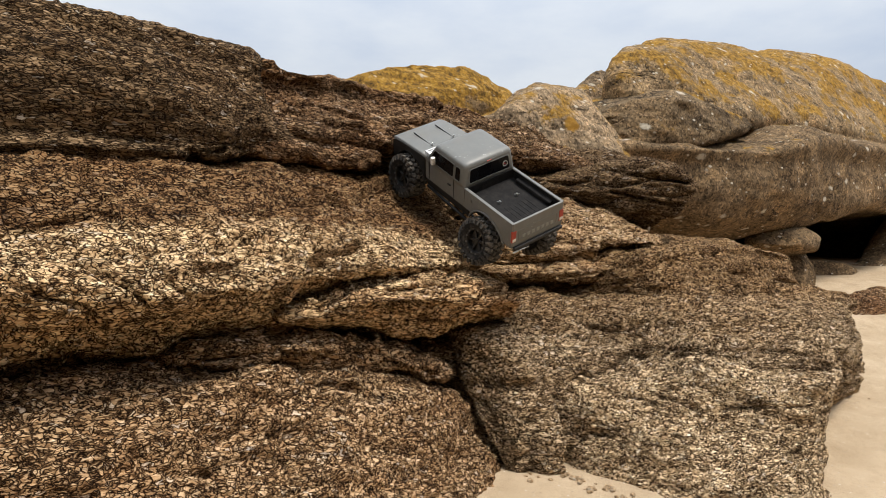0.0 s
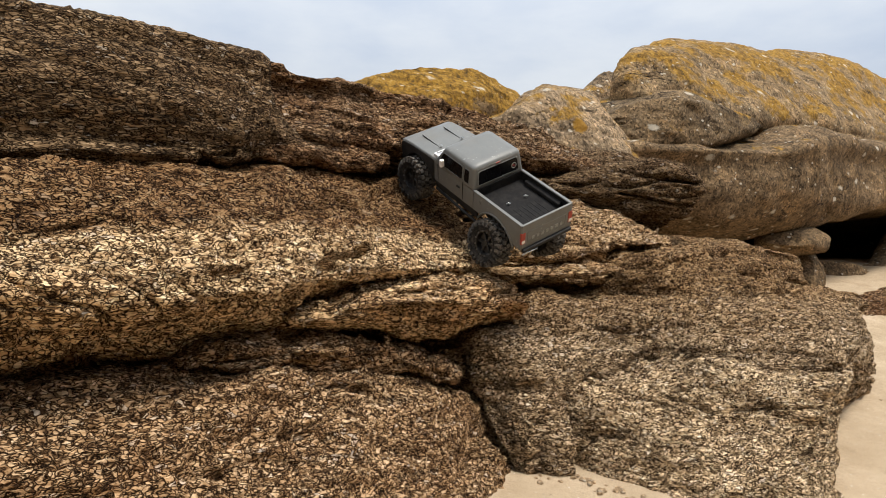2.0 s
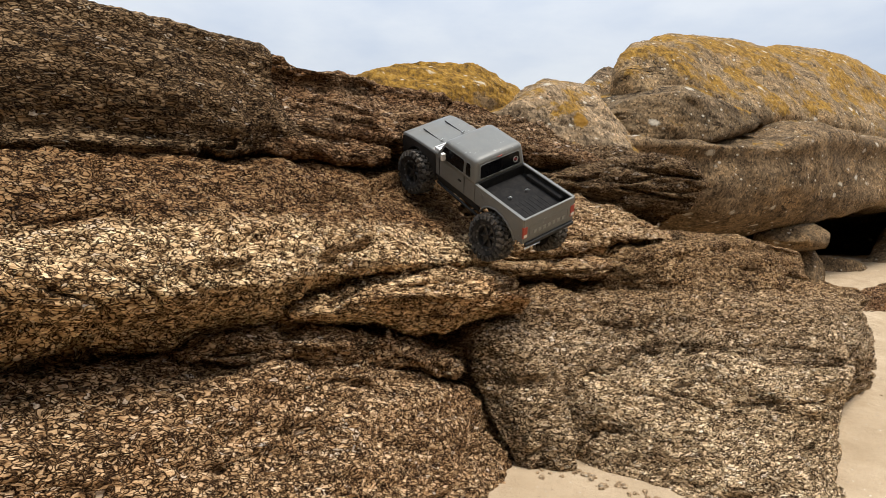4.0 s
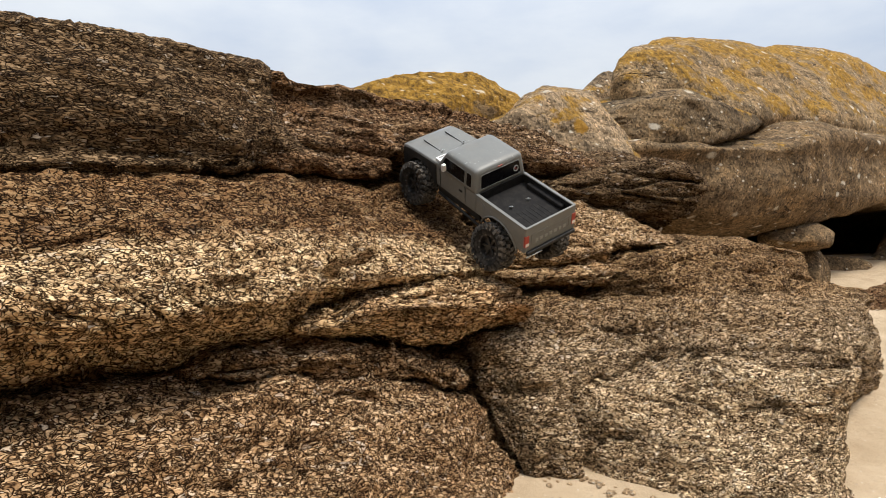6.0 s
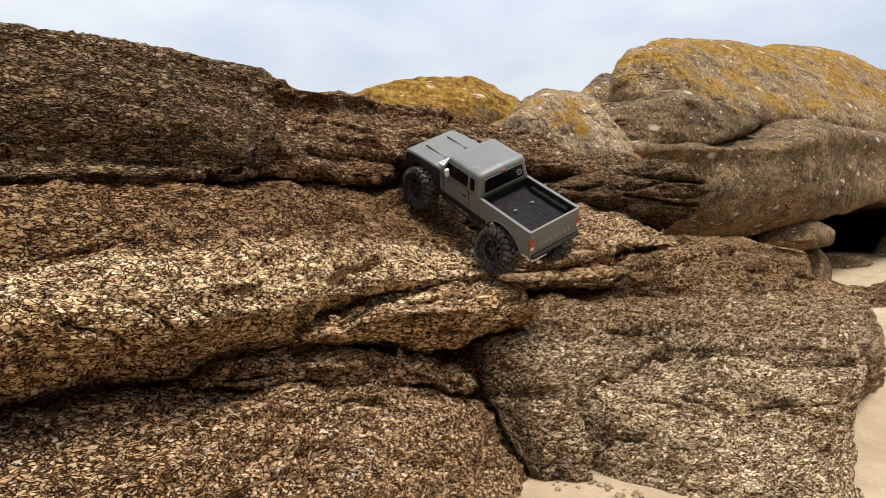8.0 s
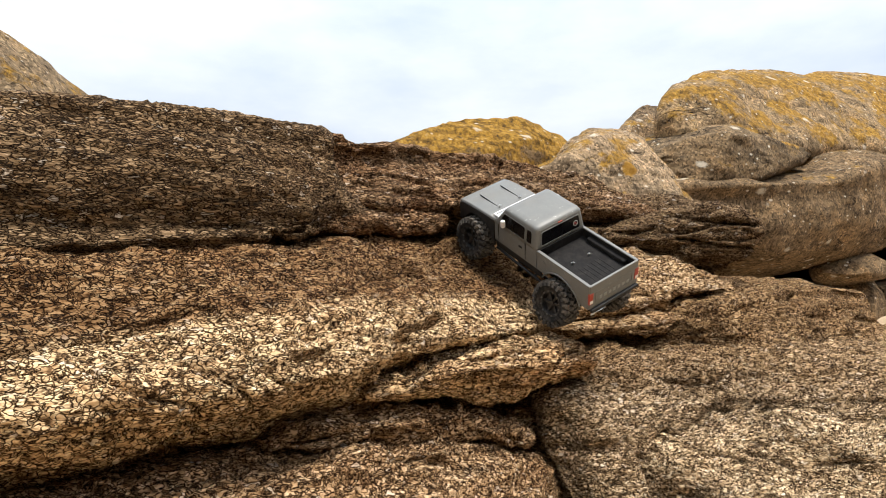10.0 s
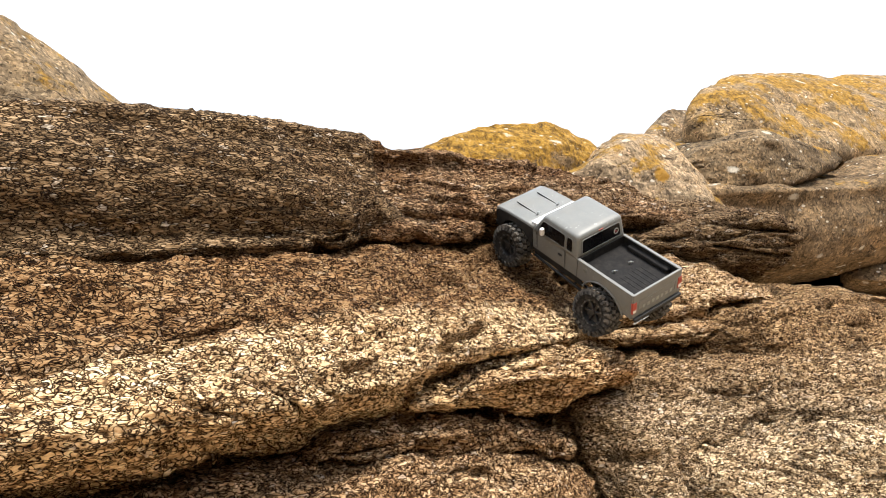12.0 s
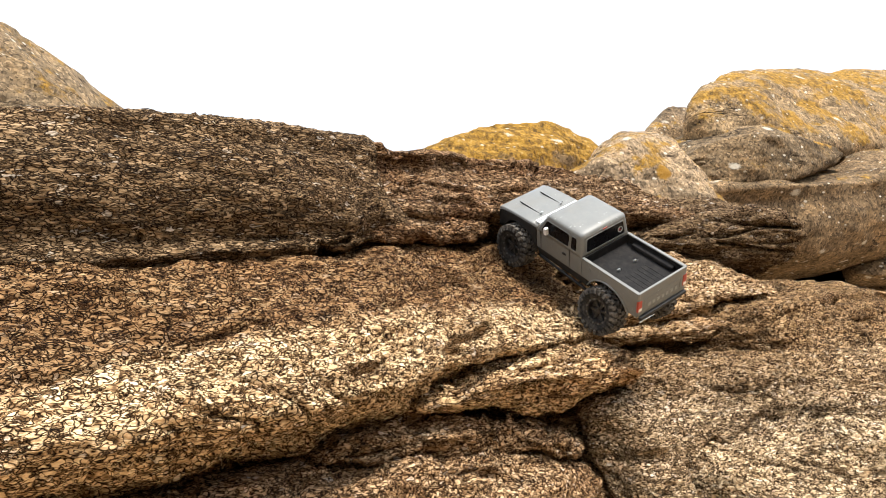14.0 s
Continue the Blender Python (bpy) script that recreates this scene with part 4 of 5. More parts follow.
slice_at(1.95, (-1.8, 0.2), (-1.2, 0.3), (-1.05, 0.5), (-0.95, 0.62), (-0.9, 0.75), (-0.88, 1.0), (-0.96, 1.12), (-1.7, 1.2))
slice_at(2.6, (-2.2, 0.2), (-1.2, 0.3), (-1.0, 0.53), (-1.1, 0.72), (-0.82, 0.82), (-0.76, 1.03), (-0.84, 1.16), (-2.2, 1.26))
slice_at(3.0, (-2.4, 0.2), (-1.2, 0.3), (-1.0, 0.55), (-1.1, 0.68), (-0.76, 0.79), (-0.66, 1.04), (-0.8, 1.215), (-2.3, 1.29))
slice_at(3.5, (-3.0, 0.2), (-1.6, 0.3), (-1.3, 0.6), (-1.05, 0.69), (-0.74, 0.83), (-0.58, 1.1), (-0.83, 1.29), (-2.9, 1.36))
slice_at(3.75, (-3.0, 0.2), (-1.9, 0.3), (-1.6, 0.62), (-1.0, 0.71), (-0.72, 0.86), (-0.6, 1.14), (-0.81, 1.37), (-2.9, 1.44))
slice_at(4.1, (-5.0, 0.2), (-4.4, 0.3), (-4.2, 0.6), (-1.2, 0.80), (-0.80, 0.83), (-0.64, 1.18), (-0.85, 1.475), (-2.9, 1.6))
slice_at(4.9, (-5.5, 0.2), (-5.0, 0.3), (-4.8, 0.6), (-1.3, 0.97), (-0.76, 0.95), (-0.7, 1.25), (-0.88, 1.505), (-2.9, 1.6))
slice_at(5.5, (-5.5, 0.2), (-5.0, 0.3), (-4.8, 0.6), (-1.3, 1.03), (-0.78, 1.0), (-0.7, 1.3), (-0.9, 1.54), (-2.9, 1.6))
slice_at(8.0, (-5.5, 0.2), (-5.0, 0.3), (-4.8, 0.6), (-1.3, 1.03), (-0.78, 1.0), (-0.7, 1.3), (-0.9, 1.56), (-2.9, 1.6))
slice_at(8.6, (-3.0, 0.2), (-0.85, 0.3), (-0.76, 0.6), (-0.74, 0.85), (-0.72, 1.05), (-0.7, 1.3), (-0.9, 1.57), (-2.9, 1.6))
slice_at(10.0, (-3.0, 0.2), (-0.8, 0.3), (-0.7, 0.6), (-0.7, 0.9), (-0.7, 1.1), (-0.7, 1.35), (-0.9, 1.6), (-2.9, 1.6))
rock("lower_boulder", m_plain_boulder, "smooth grey granite boulder overhanging a dark cave", 0.02, (0.3, 0.6), 151, 0.03, 0.0, 0.2, 0.0, 0.0, 0.0, 1.6, "boulder", "granite boulders", chip=0.005)

slice_at(2.2, (-1.3, 1.19), (-1.0, 1.2), (-0.86, 1.21), (-0.86, 1.23), (-1.0, 1.25), (-1.3, 1.26))
slice_at(2.32, (-1.3, 1.19), (-0.95, 1.16), (-0.8, 1.175), (-0.79, 1.24), (-0.86, 1.295), (-1.3, 1.31))
slice_at(2.46, (-1.4, 1.17), (-0.95, 1.14), (-0.78, 1.158), (-0.76, 1.26), (-0.84, 1.36), (-1.4, 1.39))
slice_at(2.78, (-1.4, 1.19), (-0.93, 1.16), (-0.74, 1.178), (-0.72, 1.31), (-0.84, 1.455), (-1.4, 1.5))
slice_at(3.0, (-1.4, 1.21), (-0.93, 1.19), (-0.75, 1.21), (-0.75, 1.33), (-0.87, 1.46), (-1.4, 1.5))
slice_at(3.3, (-1.4, 1.26), (-0.93, 1.27), (-0.78, 1.29), (-0.77, 1.36), (-0.88, 1.455), (-1.4, 1.49))
slice_at(3.74, (-1.3, 1.38), (-0.95, 1.39), (-0.81, 1.405), (-0.81, 1.43), (-0.92, 1.46), (-1.3, 1.48))
rock("slab_boulder", m_slab, "grey granite slab caught between two boulders", 0.012, (0.05, 0.1), 145, 0.012, 0.0, 0.2, 0.0, 0.0, 0.0, 2.0, "boulder", "granite boulders", chip=0.006, facets=6)

slice_at(3.16, (-2.2, 0.6), (-2.0, 0.8), (-1.9, 1.1), (-1.92, 1.38), (-1.97, 1.63), (-2.15, 1.5))
slice_at(3.36, (-2.25, 0.6), (-2.0, 0.8), (-1.9, 1.2), (-1.92, 1.57), (-1.97, 1.8), (-2.2, 1.62))
slice_at(3.6, (-2.3, 0.6), (-2.0, 0.8), (-1.9, 1.3), (-1.92, 1.75), (-1.97, 1.96), (-2.2, 1.8))
slice_at(4.3, (-2.3, 0.6), (-2.0, 0.8), (-1.9, 1.3), (-1.92, 1.8), (-1.97, 2.02), (-2.2, 1.9))
rock("hind_boulder", m_hind, "grey granite boulder half hidden behind larger ones", 0.016, (0.08, 0.3), 147, 0.03, 0.0, 0.2, 0.0, 0.0, 0.0, 2.0, "boulder", "granite boulders", chip=0.005, facets=5)

slice_at(3.79, (-1.0, 0.64), (-0.85, 0.655), (-0.76, 0.68), (-0.76, 0.70), (-0.85, 0.73), (-1.0, 0.74))
slice_at(4.0, (-1.0, 0.62), (-0.84, 0.63), (-0.71, 0.655), (-0.70, 0.71), (-0.78, 0.77), (-1.0, 0.8))
slice_at(4.25, (-1.0, 0.61), (-0.84, 0.62), (-0.71, 0.65), (-0.70, 0.72), (-0.76, 0.79), (-1.0, 0.82))
slice_at(4.42, (-1.0, 0.63), (-0.86, 0.64), (-0.74, 0.68), (-0.73, 0.74), (-0.80, 0.80), (-1.0, 0.83))
rock("cave_stone", m_plain_boulder, "tan granite stone holding up the boulder", 0.01, (0.12, 0.06), 171, 0.012, 0.0, 0.1, 0.0, 0.0, 0.0, 5.0, "rock", "cave stones", chip=0.0, facets=6)
slice_at(4.12, (-1.0, 0.3), (-0.84, 0.3), (-0.79, 0.42), (-0.80, 0.52), (-0.84, 0.61), (-1.0, 0.63))
slice_at(4.45, (-1.0, 0.3), (-0.84, 0.3), (-0.79, 0.42), (-0.80, 0.52), (-0.84, 0.63), (-1.0, 0.65))
rock("cave_stone", m_plain_boulder, "upright tan stone at the mouth of a cave", 0.01, (0.06, 0.05), 173, 0.01, 0.0, 0.1, 0.0, 0.0, 0.0, 6.0, "rock", "cave stones", chip=0.0, facets=6)
slice_at(4.8, (-1.15, 0.3), (-1.0, 0.35), (-0.96, 0.46), (-0.98, 0.56), (-1.04, 0.585), (-1.15, 0.58))
slice_at(5.3, (-1.15, 0.3), (-0.98, 0.35), (-0.93, 0.46), (-0.95, 0.56), (-1.02, 0.59), (-1.15, 0.58))
slice_at(5.75, (-1.15, 0.3), (-0.96, 0.35), (-0.92, 0.42), (-0.95, 0.54), (-1.02, 0.57), (-1.15, 0.55))
# tall end added to the low stone, to keep side light out of the cave
slice_at(6.9, (-1.25, 0.3), (-0.86, 0.35), (-0.72, 0.6), (-0.74, 0.9), (-0.85, 1.05), (-1.25, 1.05))
slice_at(9.0, (-1.3, 0.3), (-0.86, 0.35), (-0.62, 0.6), (-0.66, 0.9), (-0.8, 1.1), (-1.3, 1.1))
rock("cave_stone", m_plain_boulder, "low grey stone lying in a cave, its tall end added to keep light out", 0.012, (0.06, 0.2), 175, 0.01, 0.0, 0.1, 0.0, 0.0, 0.0, 5.0, "rock", "cave stones", chip=0.0, facets=6)
slice_at(3.74, (-0.42, -0.1), (-0.32, -0.05), (-0.29, 0.1), (-0.29, 0.24), (-0.31, 0.29), (-0.42, 0.3))
slice_at(3.98, (-0.45, -0.1), (-0.25, -0.05), (-0.16, 0.1), (-0.18, 0.26), (-0.26, 0.35), (-0.45, 0.36))
slice_at(4.7, (-0.5, -0.1), (-0.2, -0.05), (-0.1, 0.15), (-0.12, 0.32), (-0.22, 0.38), (-0.5, 0.39))
rock("sand_rock", m_brown, "small brown rock standing in the sand", 0.008, (0.06, 0.3), 177, 0.015, 0.008, 0.07, 0.003, 0.0, 0.01)

slice_at(-2.2, (-3.6, 0.2), (-1.6, 0.6), (-1.5, 1.0), (-1.6, 1.35), (-1.9, 1.67), (-3.2, 1.67))
slice_at(-1.2, (-3.6, 0.2), (-1.6, 0.6), (-1.5, 1.05), (-1.6, 1.4), (-1.9, 1.77), (-3.2, 1.77))
slice_at(-0.6, (-3.6, 0.2), (-1.6, 0.6), (-1.5, 1.05), (-1.55, 1.4), (-1.75, 1.66), (-3.2, 1.66))
slice_at(0.1, (-3.4, 0.2), (-1.6, 0.6), (-1.55, 0.9), (-1.6, 1.17), (-1.8, 1.37), (-3.0, 1.37))
rock("far_boulder", m_far, "rounded granite boulder with yellow lichen on its crown", 0.02, (0.4, 0.3), 161, 0.03, 0.0, 0.2, 0.0, 0.0, 0.0, 1.8, "boulder", "granite boulders", chip=0.005, facets=5)


# ---- unseen rock wall, added behind the camera to block low sky light ----
slice_at(-7.0, (6.0, -1.2), (4.2, -1.2), (3.9, 0.2), (4.0, 1.5), (4.5, 2.1), (6.0, 2.2))
slice_at(-2.0, (6.0, -1.2), (3.9, -1.2), (3.6, 0.2), (3.7, 1.7), (4.2, 2.4), (6.0, 2.5))
slice_at(3.0, (6.0, -1.2), (3.9, -1.2), (3.7, 0.2), (3.8, 1.6), (4.3, 2.3), (6.0, 2.4))
slice_at(7.0, (6.0, -1.2), (4.2, -1.2), (4.0, 0.2), (4.1, 1.4), (4.6, 1.9), (6.0, 2.0))
tagged(rock("wall_sky_blocker", m_brown, "unseen plain brown rock wall added to block low sky light", 0.08, (0.5, 0.5), 301, 0.15, 0.0, 0.2, 0.0, 0.0, 0.0, 0.8, "wall", "", chip=0.0), kind="structure")


# ---- sand ----
def sand_height(x, y):
    p = np.stack([x, y, 0 * x], 1)
    z = -0.444 + 0.174 * (y + 0.289)
    far = np.clip(y - 5.2, 0, None)
    z = z - 0.174 * far + 0.174 * 1.2 * (1 - np.exp(-far / 1.2))
    near = np.clip(0.9 - y, 0, None)
    z = z + 0.174 * near - 0.174 * 0.7 * (1 - np.exp(-near / 0.7))
    return z + 0.012 * fbm(p * 2.5, 4, 201) + 0.004 * fbm(p * 14.0, 3, 207)


def ground_sheet():
    def axis(lo, hi, fine, mid_lo, mid_hi):
        a = np.arange(mid_lo, mid_hi, fine)
        left = mid_lo - np.geomspace(fine, mid_lo - lo, 40)[::-1]
        right = mid_hi + np.geomspace(fine, hi - mid_hi, 40)
        return np.concatenate([left, a, right])
    xs, ys = axis(-400, 400, 0.02, -0.4, 3.2), axis(-400, 400, 0.02, 0.9, 5.2)
    X, Y = np.meshgrid(xs, ys, indexing="ij")
    Z = sand_height(X.ravel(), Y.ravel())
    n = len(ys)
    a = (np.arange(len(xs) - 1)[:, None] * n + np.arange(n - 1)[None, :]).ravel()
    me = bpy.data.meshes.new("ground")
    me.from_pydata(np.stack([X.ravel(), Y.ravel(), Z], 1).tolist(), [], np.stack([a, a + n, a + n + 1, a + 1], 1).tolist())
    me.polygons.foreach_set("use_smooth", [True] * len(me.polygons))
    me.materials.append(m_sand)
    return tagged(new("ground", me), "pale beige beach sand, dry and slightly uneven", "sand", kind="structure")


ground_sheet()


# ---- loose stones and weed on the sand ----
def pebble(x, y, size, seed, material, label, squash=0.6):
    bm = bmesh.new()
    bmesh.ops.create_icosphere(bm, subdivisions=3, radius=1.0)
    rng = random.Random(seed)
    sx, sy = rng.uniform(0.7, 1.3), rng.uniform(0.7, 1.2)
    for v in bm.verts:
        k = 1 + 0.28 * noise.noise(v.co * 1.3 + Vector((seed, 0, 0))) + 0.12 * noise.noise(v.co * 3.1 + Vector((0, seed, 0)))
        v.co = Vector((v.co.x * sx, v.co.y * sy, v.co.z * squash)) * k * size
    me = bpy.data.meshes.new("pebble")
    bm.to_mesh(me)
    bm.free()
    me.polygons.foreach_set("use_smooth", [True] * len(me.polygons))
    me.materials.append(material)
    ob = new("pebble", me)
    z = float(sand_height(np.array([x]), np.array([y]))[0])
    ob.matrix_world = pose(x, y, z + 0.25 * size * squash, 0, 0, rng.uniform(0, 360))
    return tagged(ob, label, "pebble", "pebbles on the sand")


rng_p = random.Random(12)
for i in range(60):
    px = rng_p.uniform(0.29, 0.6)
    py = 1.768 - 0.75 * max(0.0, px - 0.38) - 0.6 * max(0.0, 0.32 - px) - abs(rng_p.gauss(0.0, 0.035))
    pebble(px, py, rng_p.uniform(0.003, 0.011), 40 + i, m_crumb, "small rough stone lying on the sand")
for i in range(8):
    pebble(rng_p.uniform(1.3, 1.9), rng_p.uniform(1.7, 2.6), rng_p.uniform(0.004, 0.009), 80 + i, m_crumb, "small rough stone lying on the sand")


def weed_scrap(x, y, turn):
    bm = bmesh.new()
    for i in range(9):
        a = rng_p.uniform(-0.5, 0.5)
        prev = Vector((rng_p.uniform(-0.03, 0.03), rng_p.uniform(-0.012, 0.012), 0.004))
        for j in range(4):
            nxt = prev + Vector((0.022 * math.cos(a), 0.022 * math.sin(a), rng_p.uniform(-0.003, 0.006)))
            m = Matrix.Translation((prev + nxt) / 2) @ (nxt - prev).to_track_quat("Z", "Y").to_matrix().to_4x4()
            bmesh.ops.create_cone(bm, cap_ends=True, segments=6, radius1=0.0035, radius2=0.0028, depth=(nxt - prev).length * 1.1, matrix=m)
            prev, a = nxt, a + rng_p.uniform(-0.6, 0.6)
    me = bpy.data.meshes.new("seaweed")
    bm.to_mesh(me)
    bm.free()
    me.materials.append(m_black)
    ob = new("seaweed", me)
    ob.matrix_world = pose(x, y, float(sand_height(np.array([x]), np.array([y]))[0]), 0, 0, turn)
    return tagged(ob, "scrap of dark dried seaweed on the sand", "seaweed")


weed_scrap(2.42, 4.62, 10)


# ---- the toy truck ----
def part(name, bm, material, parent, label="", smooth=False, m=None):
    me = bpy.data.meshes.new(name)
    bmesh.ops.recalc_face_normals(bm, faces=bm.faces)
    bm.to_mesh(me)
    bm.free()
    if smooth:
        me.polygons.foreach_set("use_smooth", [True] * len(me.polygons))
    me.materials.append(material)
    ob = new(name, me)
    ob.parent = parent
    if m is not None:
        ob.matrix_local = m
    return tagged(ob, label)


def box(bm, lo, hi, bevel=0.0, seg=2):
    c = [(a + b) / 2 for a, b in zip(lo, hi)]
    r = bmesh.ops.create_cube(bm, size=1.0, matrix=Matrix.Translation(c) @ Matrix.Diagonal((*[b - a for a, b in zip(lo, hi)], 1)))
    if bevel:
        edges = {e for v in r["verts"] for e in v.link_edges}
        bmesh.ops.bevel(bm, geom=list(edges), offset=bevel, segments=seg, affect="EDGES", profile=0.5)
    return bm


def rod(bm, a, b, radius, seg=10, radius2=None):
    a, b = Vector(a), Vector(b)
    m = Matrix.Translation((a + b) / 2) @ (b - a).to_track_quat("Z", "Y").to_matrix().to_4x4()
    bmesh.ops.create_cone(bm, cap_ends=True, segments=seg, radius1=radius, radius2=radius if radius2 is None else radius2, depth=(b - a).length, matrix=m)
    return bm


def rings_mesh(bm, rings, caps=(True, True), closed=False):
    rows = [[bm.verts.new(p) for p in r] for r in rings]
    n = len(rows[0])
    pairs = list(zip(rows, rows[1:])) + ([(rows[-1], rows[0])] if closed else [])
    for r, q in pairs:
        for i in range(n):
            bm.faces.new((r[i], r[(i + 1) % n], q[(i + 1) % n], q[i]))
    if caps[0]:
        bm.faces.new(rows[0][::-1])
    if caps[1]:
        bm.faces.new(rows[-1])
    return bm


def round_rect(x0, x1, y0, y1, r, n=5):
    pts = []
    for cx, cy, a0 in ((x1 - r, y1 - r, 0), (x0 + r, y1 - r, 90), (x0 + r, y0 + r, 180), (x1 - r, y0 + r, 270)):
        for i in range(n + 1):
            a = radians(a0 + 90 * i / n)
            pts.append((cx + r * math.cos(a), cy + r * math.sin(a)))
    return pts


def plate(bm, outline, lift, thick):
    """A flat plate with a given outline: lift(x, z) gives the place of its outer face, thick the way to its inner face."""
    outer = [bm.verts.new(lift(*p)) for p in outline]
    inner = [bm.verts.new(Vector(lift(*p)) + Vector(thick)) for p in outline]
    n = len(outline)
    bm.faces.new(outer)
    bm.faces.new(inner[::-1])
    for i in range(n):
        bm.faces.new((outer[i], outer[(i + 1) % n], inner[(i + 1) % n], inner[i]))
    return bm


def frame_ring(bm, outline, inner, lift, thick):
    n = len(outline)
    loops = [[bm.verts.new(lift(*p)) for p in outline], [bm.verts.new(lift(*p)) for p in inner]]
    loops += [[bm.verts.new(Vector(lift(*p)) + Vector(thick)) for p in inner], [bm.verts.new(Vector(lift(*p)) + Vector(thick)) for p in outline]]
    for a, b in zip(loops, loops[1:] + loops[:1]):
        for i in range(n):
            bm.faces.new((a[i], a[(i + 1) % n], b[(i + 1) % n], b[i]))
    return bm


TYRE_R, TYRE_W = 0.0605, 0.046
AXLE_X, TRACK = 0.1565, 0.091


def tyre_mesh():
    bm = bmesh.new()
    prof = [(-0.017, 0.031), (-0.021, 0.036), (-0.0235, 0.044), (-0.022, 0.052), (-0.018, 0.0562), (-0.009, 0.0572), (0.0, 0.0575),
            (0.009, 0.0572), (0.018, 0.0562), (0.022, 0.052), (0.0235, 0.044), (0.021, 0.036), (0.017, 0.031)]
    n = 48
    rings_mesh(bm, [[(r * math.cos(2 * math.pi * i / n), y, r * math.sin(2 * math.pi * i / n)) for i in range(n)] for y, r in prof], (False, False), True)
    return bm


def tread_mesh():
    """Tread lugs in staggered rows, and shoulder lugs down the side walls."""
    bm = bmesh.new()
    rng = random.Random(4)
    for row, (y0, y1) in enumerate(((-0.0215, -0.0125), (-0.0105, -0.001), (0.001, 0.0105), (0.0125, 0.0215))):
        count = 22
        for i in range(count):
            a = 2 * math.pi * (i + (0.5 if row % 2 else 0.0) + rng.uniform(-0.06, 0.06)) / count
            r0, r1 = (0.0535, 0.0605) if 0 < row < 3 else (0.051, 0.0597)
            m = Matrix.Rotation(-a, 4, "Y") @ Matrix.Translation(((r0 + r1) / 2, (y0 + y1) / 2, 0)) @ Matrix.Rotation(radians(18 if row % 2 else -18), 4, "X")
            bmesh.ops.create_cube(bm, size=1.0, matrix=m @ Matrix.Diagonal((r1 - r0, y1 - y0, rng.uniform(0.0088, 0.0108), 1)))
    for side in (-1, 1):
        for i in range(22):
            a = 2 * math.pi * (i + 0.25) / 22
            m = Matrix.Rotation(-a, 4, "Y") @ Matrix.Translation((0.0515, side * 0.0226, 0)) @ Matrix.Rotation(side * radians(-18), 4, "Z")
            bmesh.ops.create_cube(bm, size=1.0, matrix=m @ Matrix.Diagonal((0.012, 0.004, 0.007 if i % 2 else 0.0048, 1)))
    return bm


def rim_mesh():
    bm = bmesh.new()
    n = 40
    prof = [(-0.016, 0.0315), (0.012, 0.0315), (0.0175, 0.033), (0.019, 0.0315), (0.0185, 0.0275), (0.016, 0.0265), (0.006, 0.0255), (0.004, 0.012), (0.004, 0.004), (-0.016, 0.004)]
    rings_mesh(bm, [[(r * math.cos(2 * math.pi * i / n), y, r * math.sin(2 * math.pi * i / n)) for i in range(n)] for y, r in prof], (False, False), True)
    rod(bm, (0, 0.003, 0), (0, 0.0145, 0), 0.0062, 12)
    return bm


def spoke_mesh():
    return box(bmesh.new(), (0.004, 0.005, -0.0029), (0.0275, 0.012, 0.0029), 0.001, 1)


def bolt_mesh():
    return rod(bmesh.new(), (0.0292, 0.0178, 0), (0.0292, 0.0208, 0), 0.0023, 8)


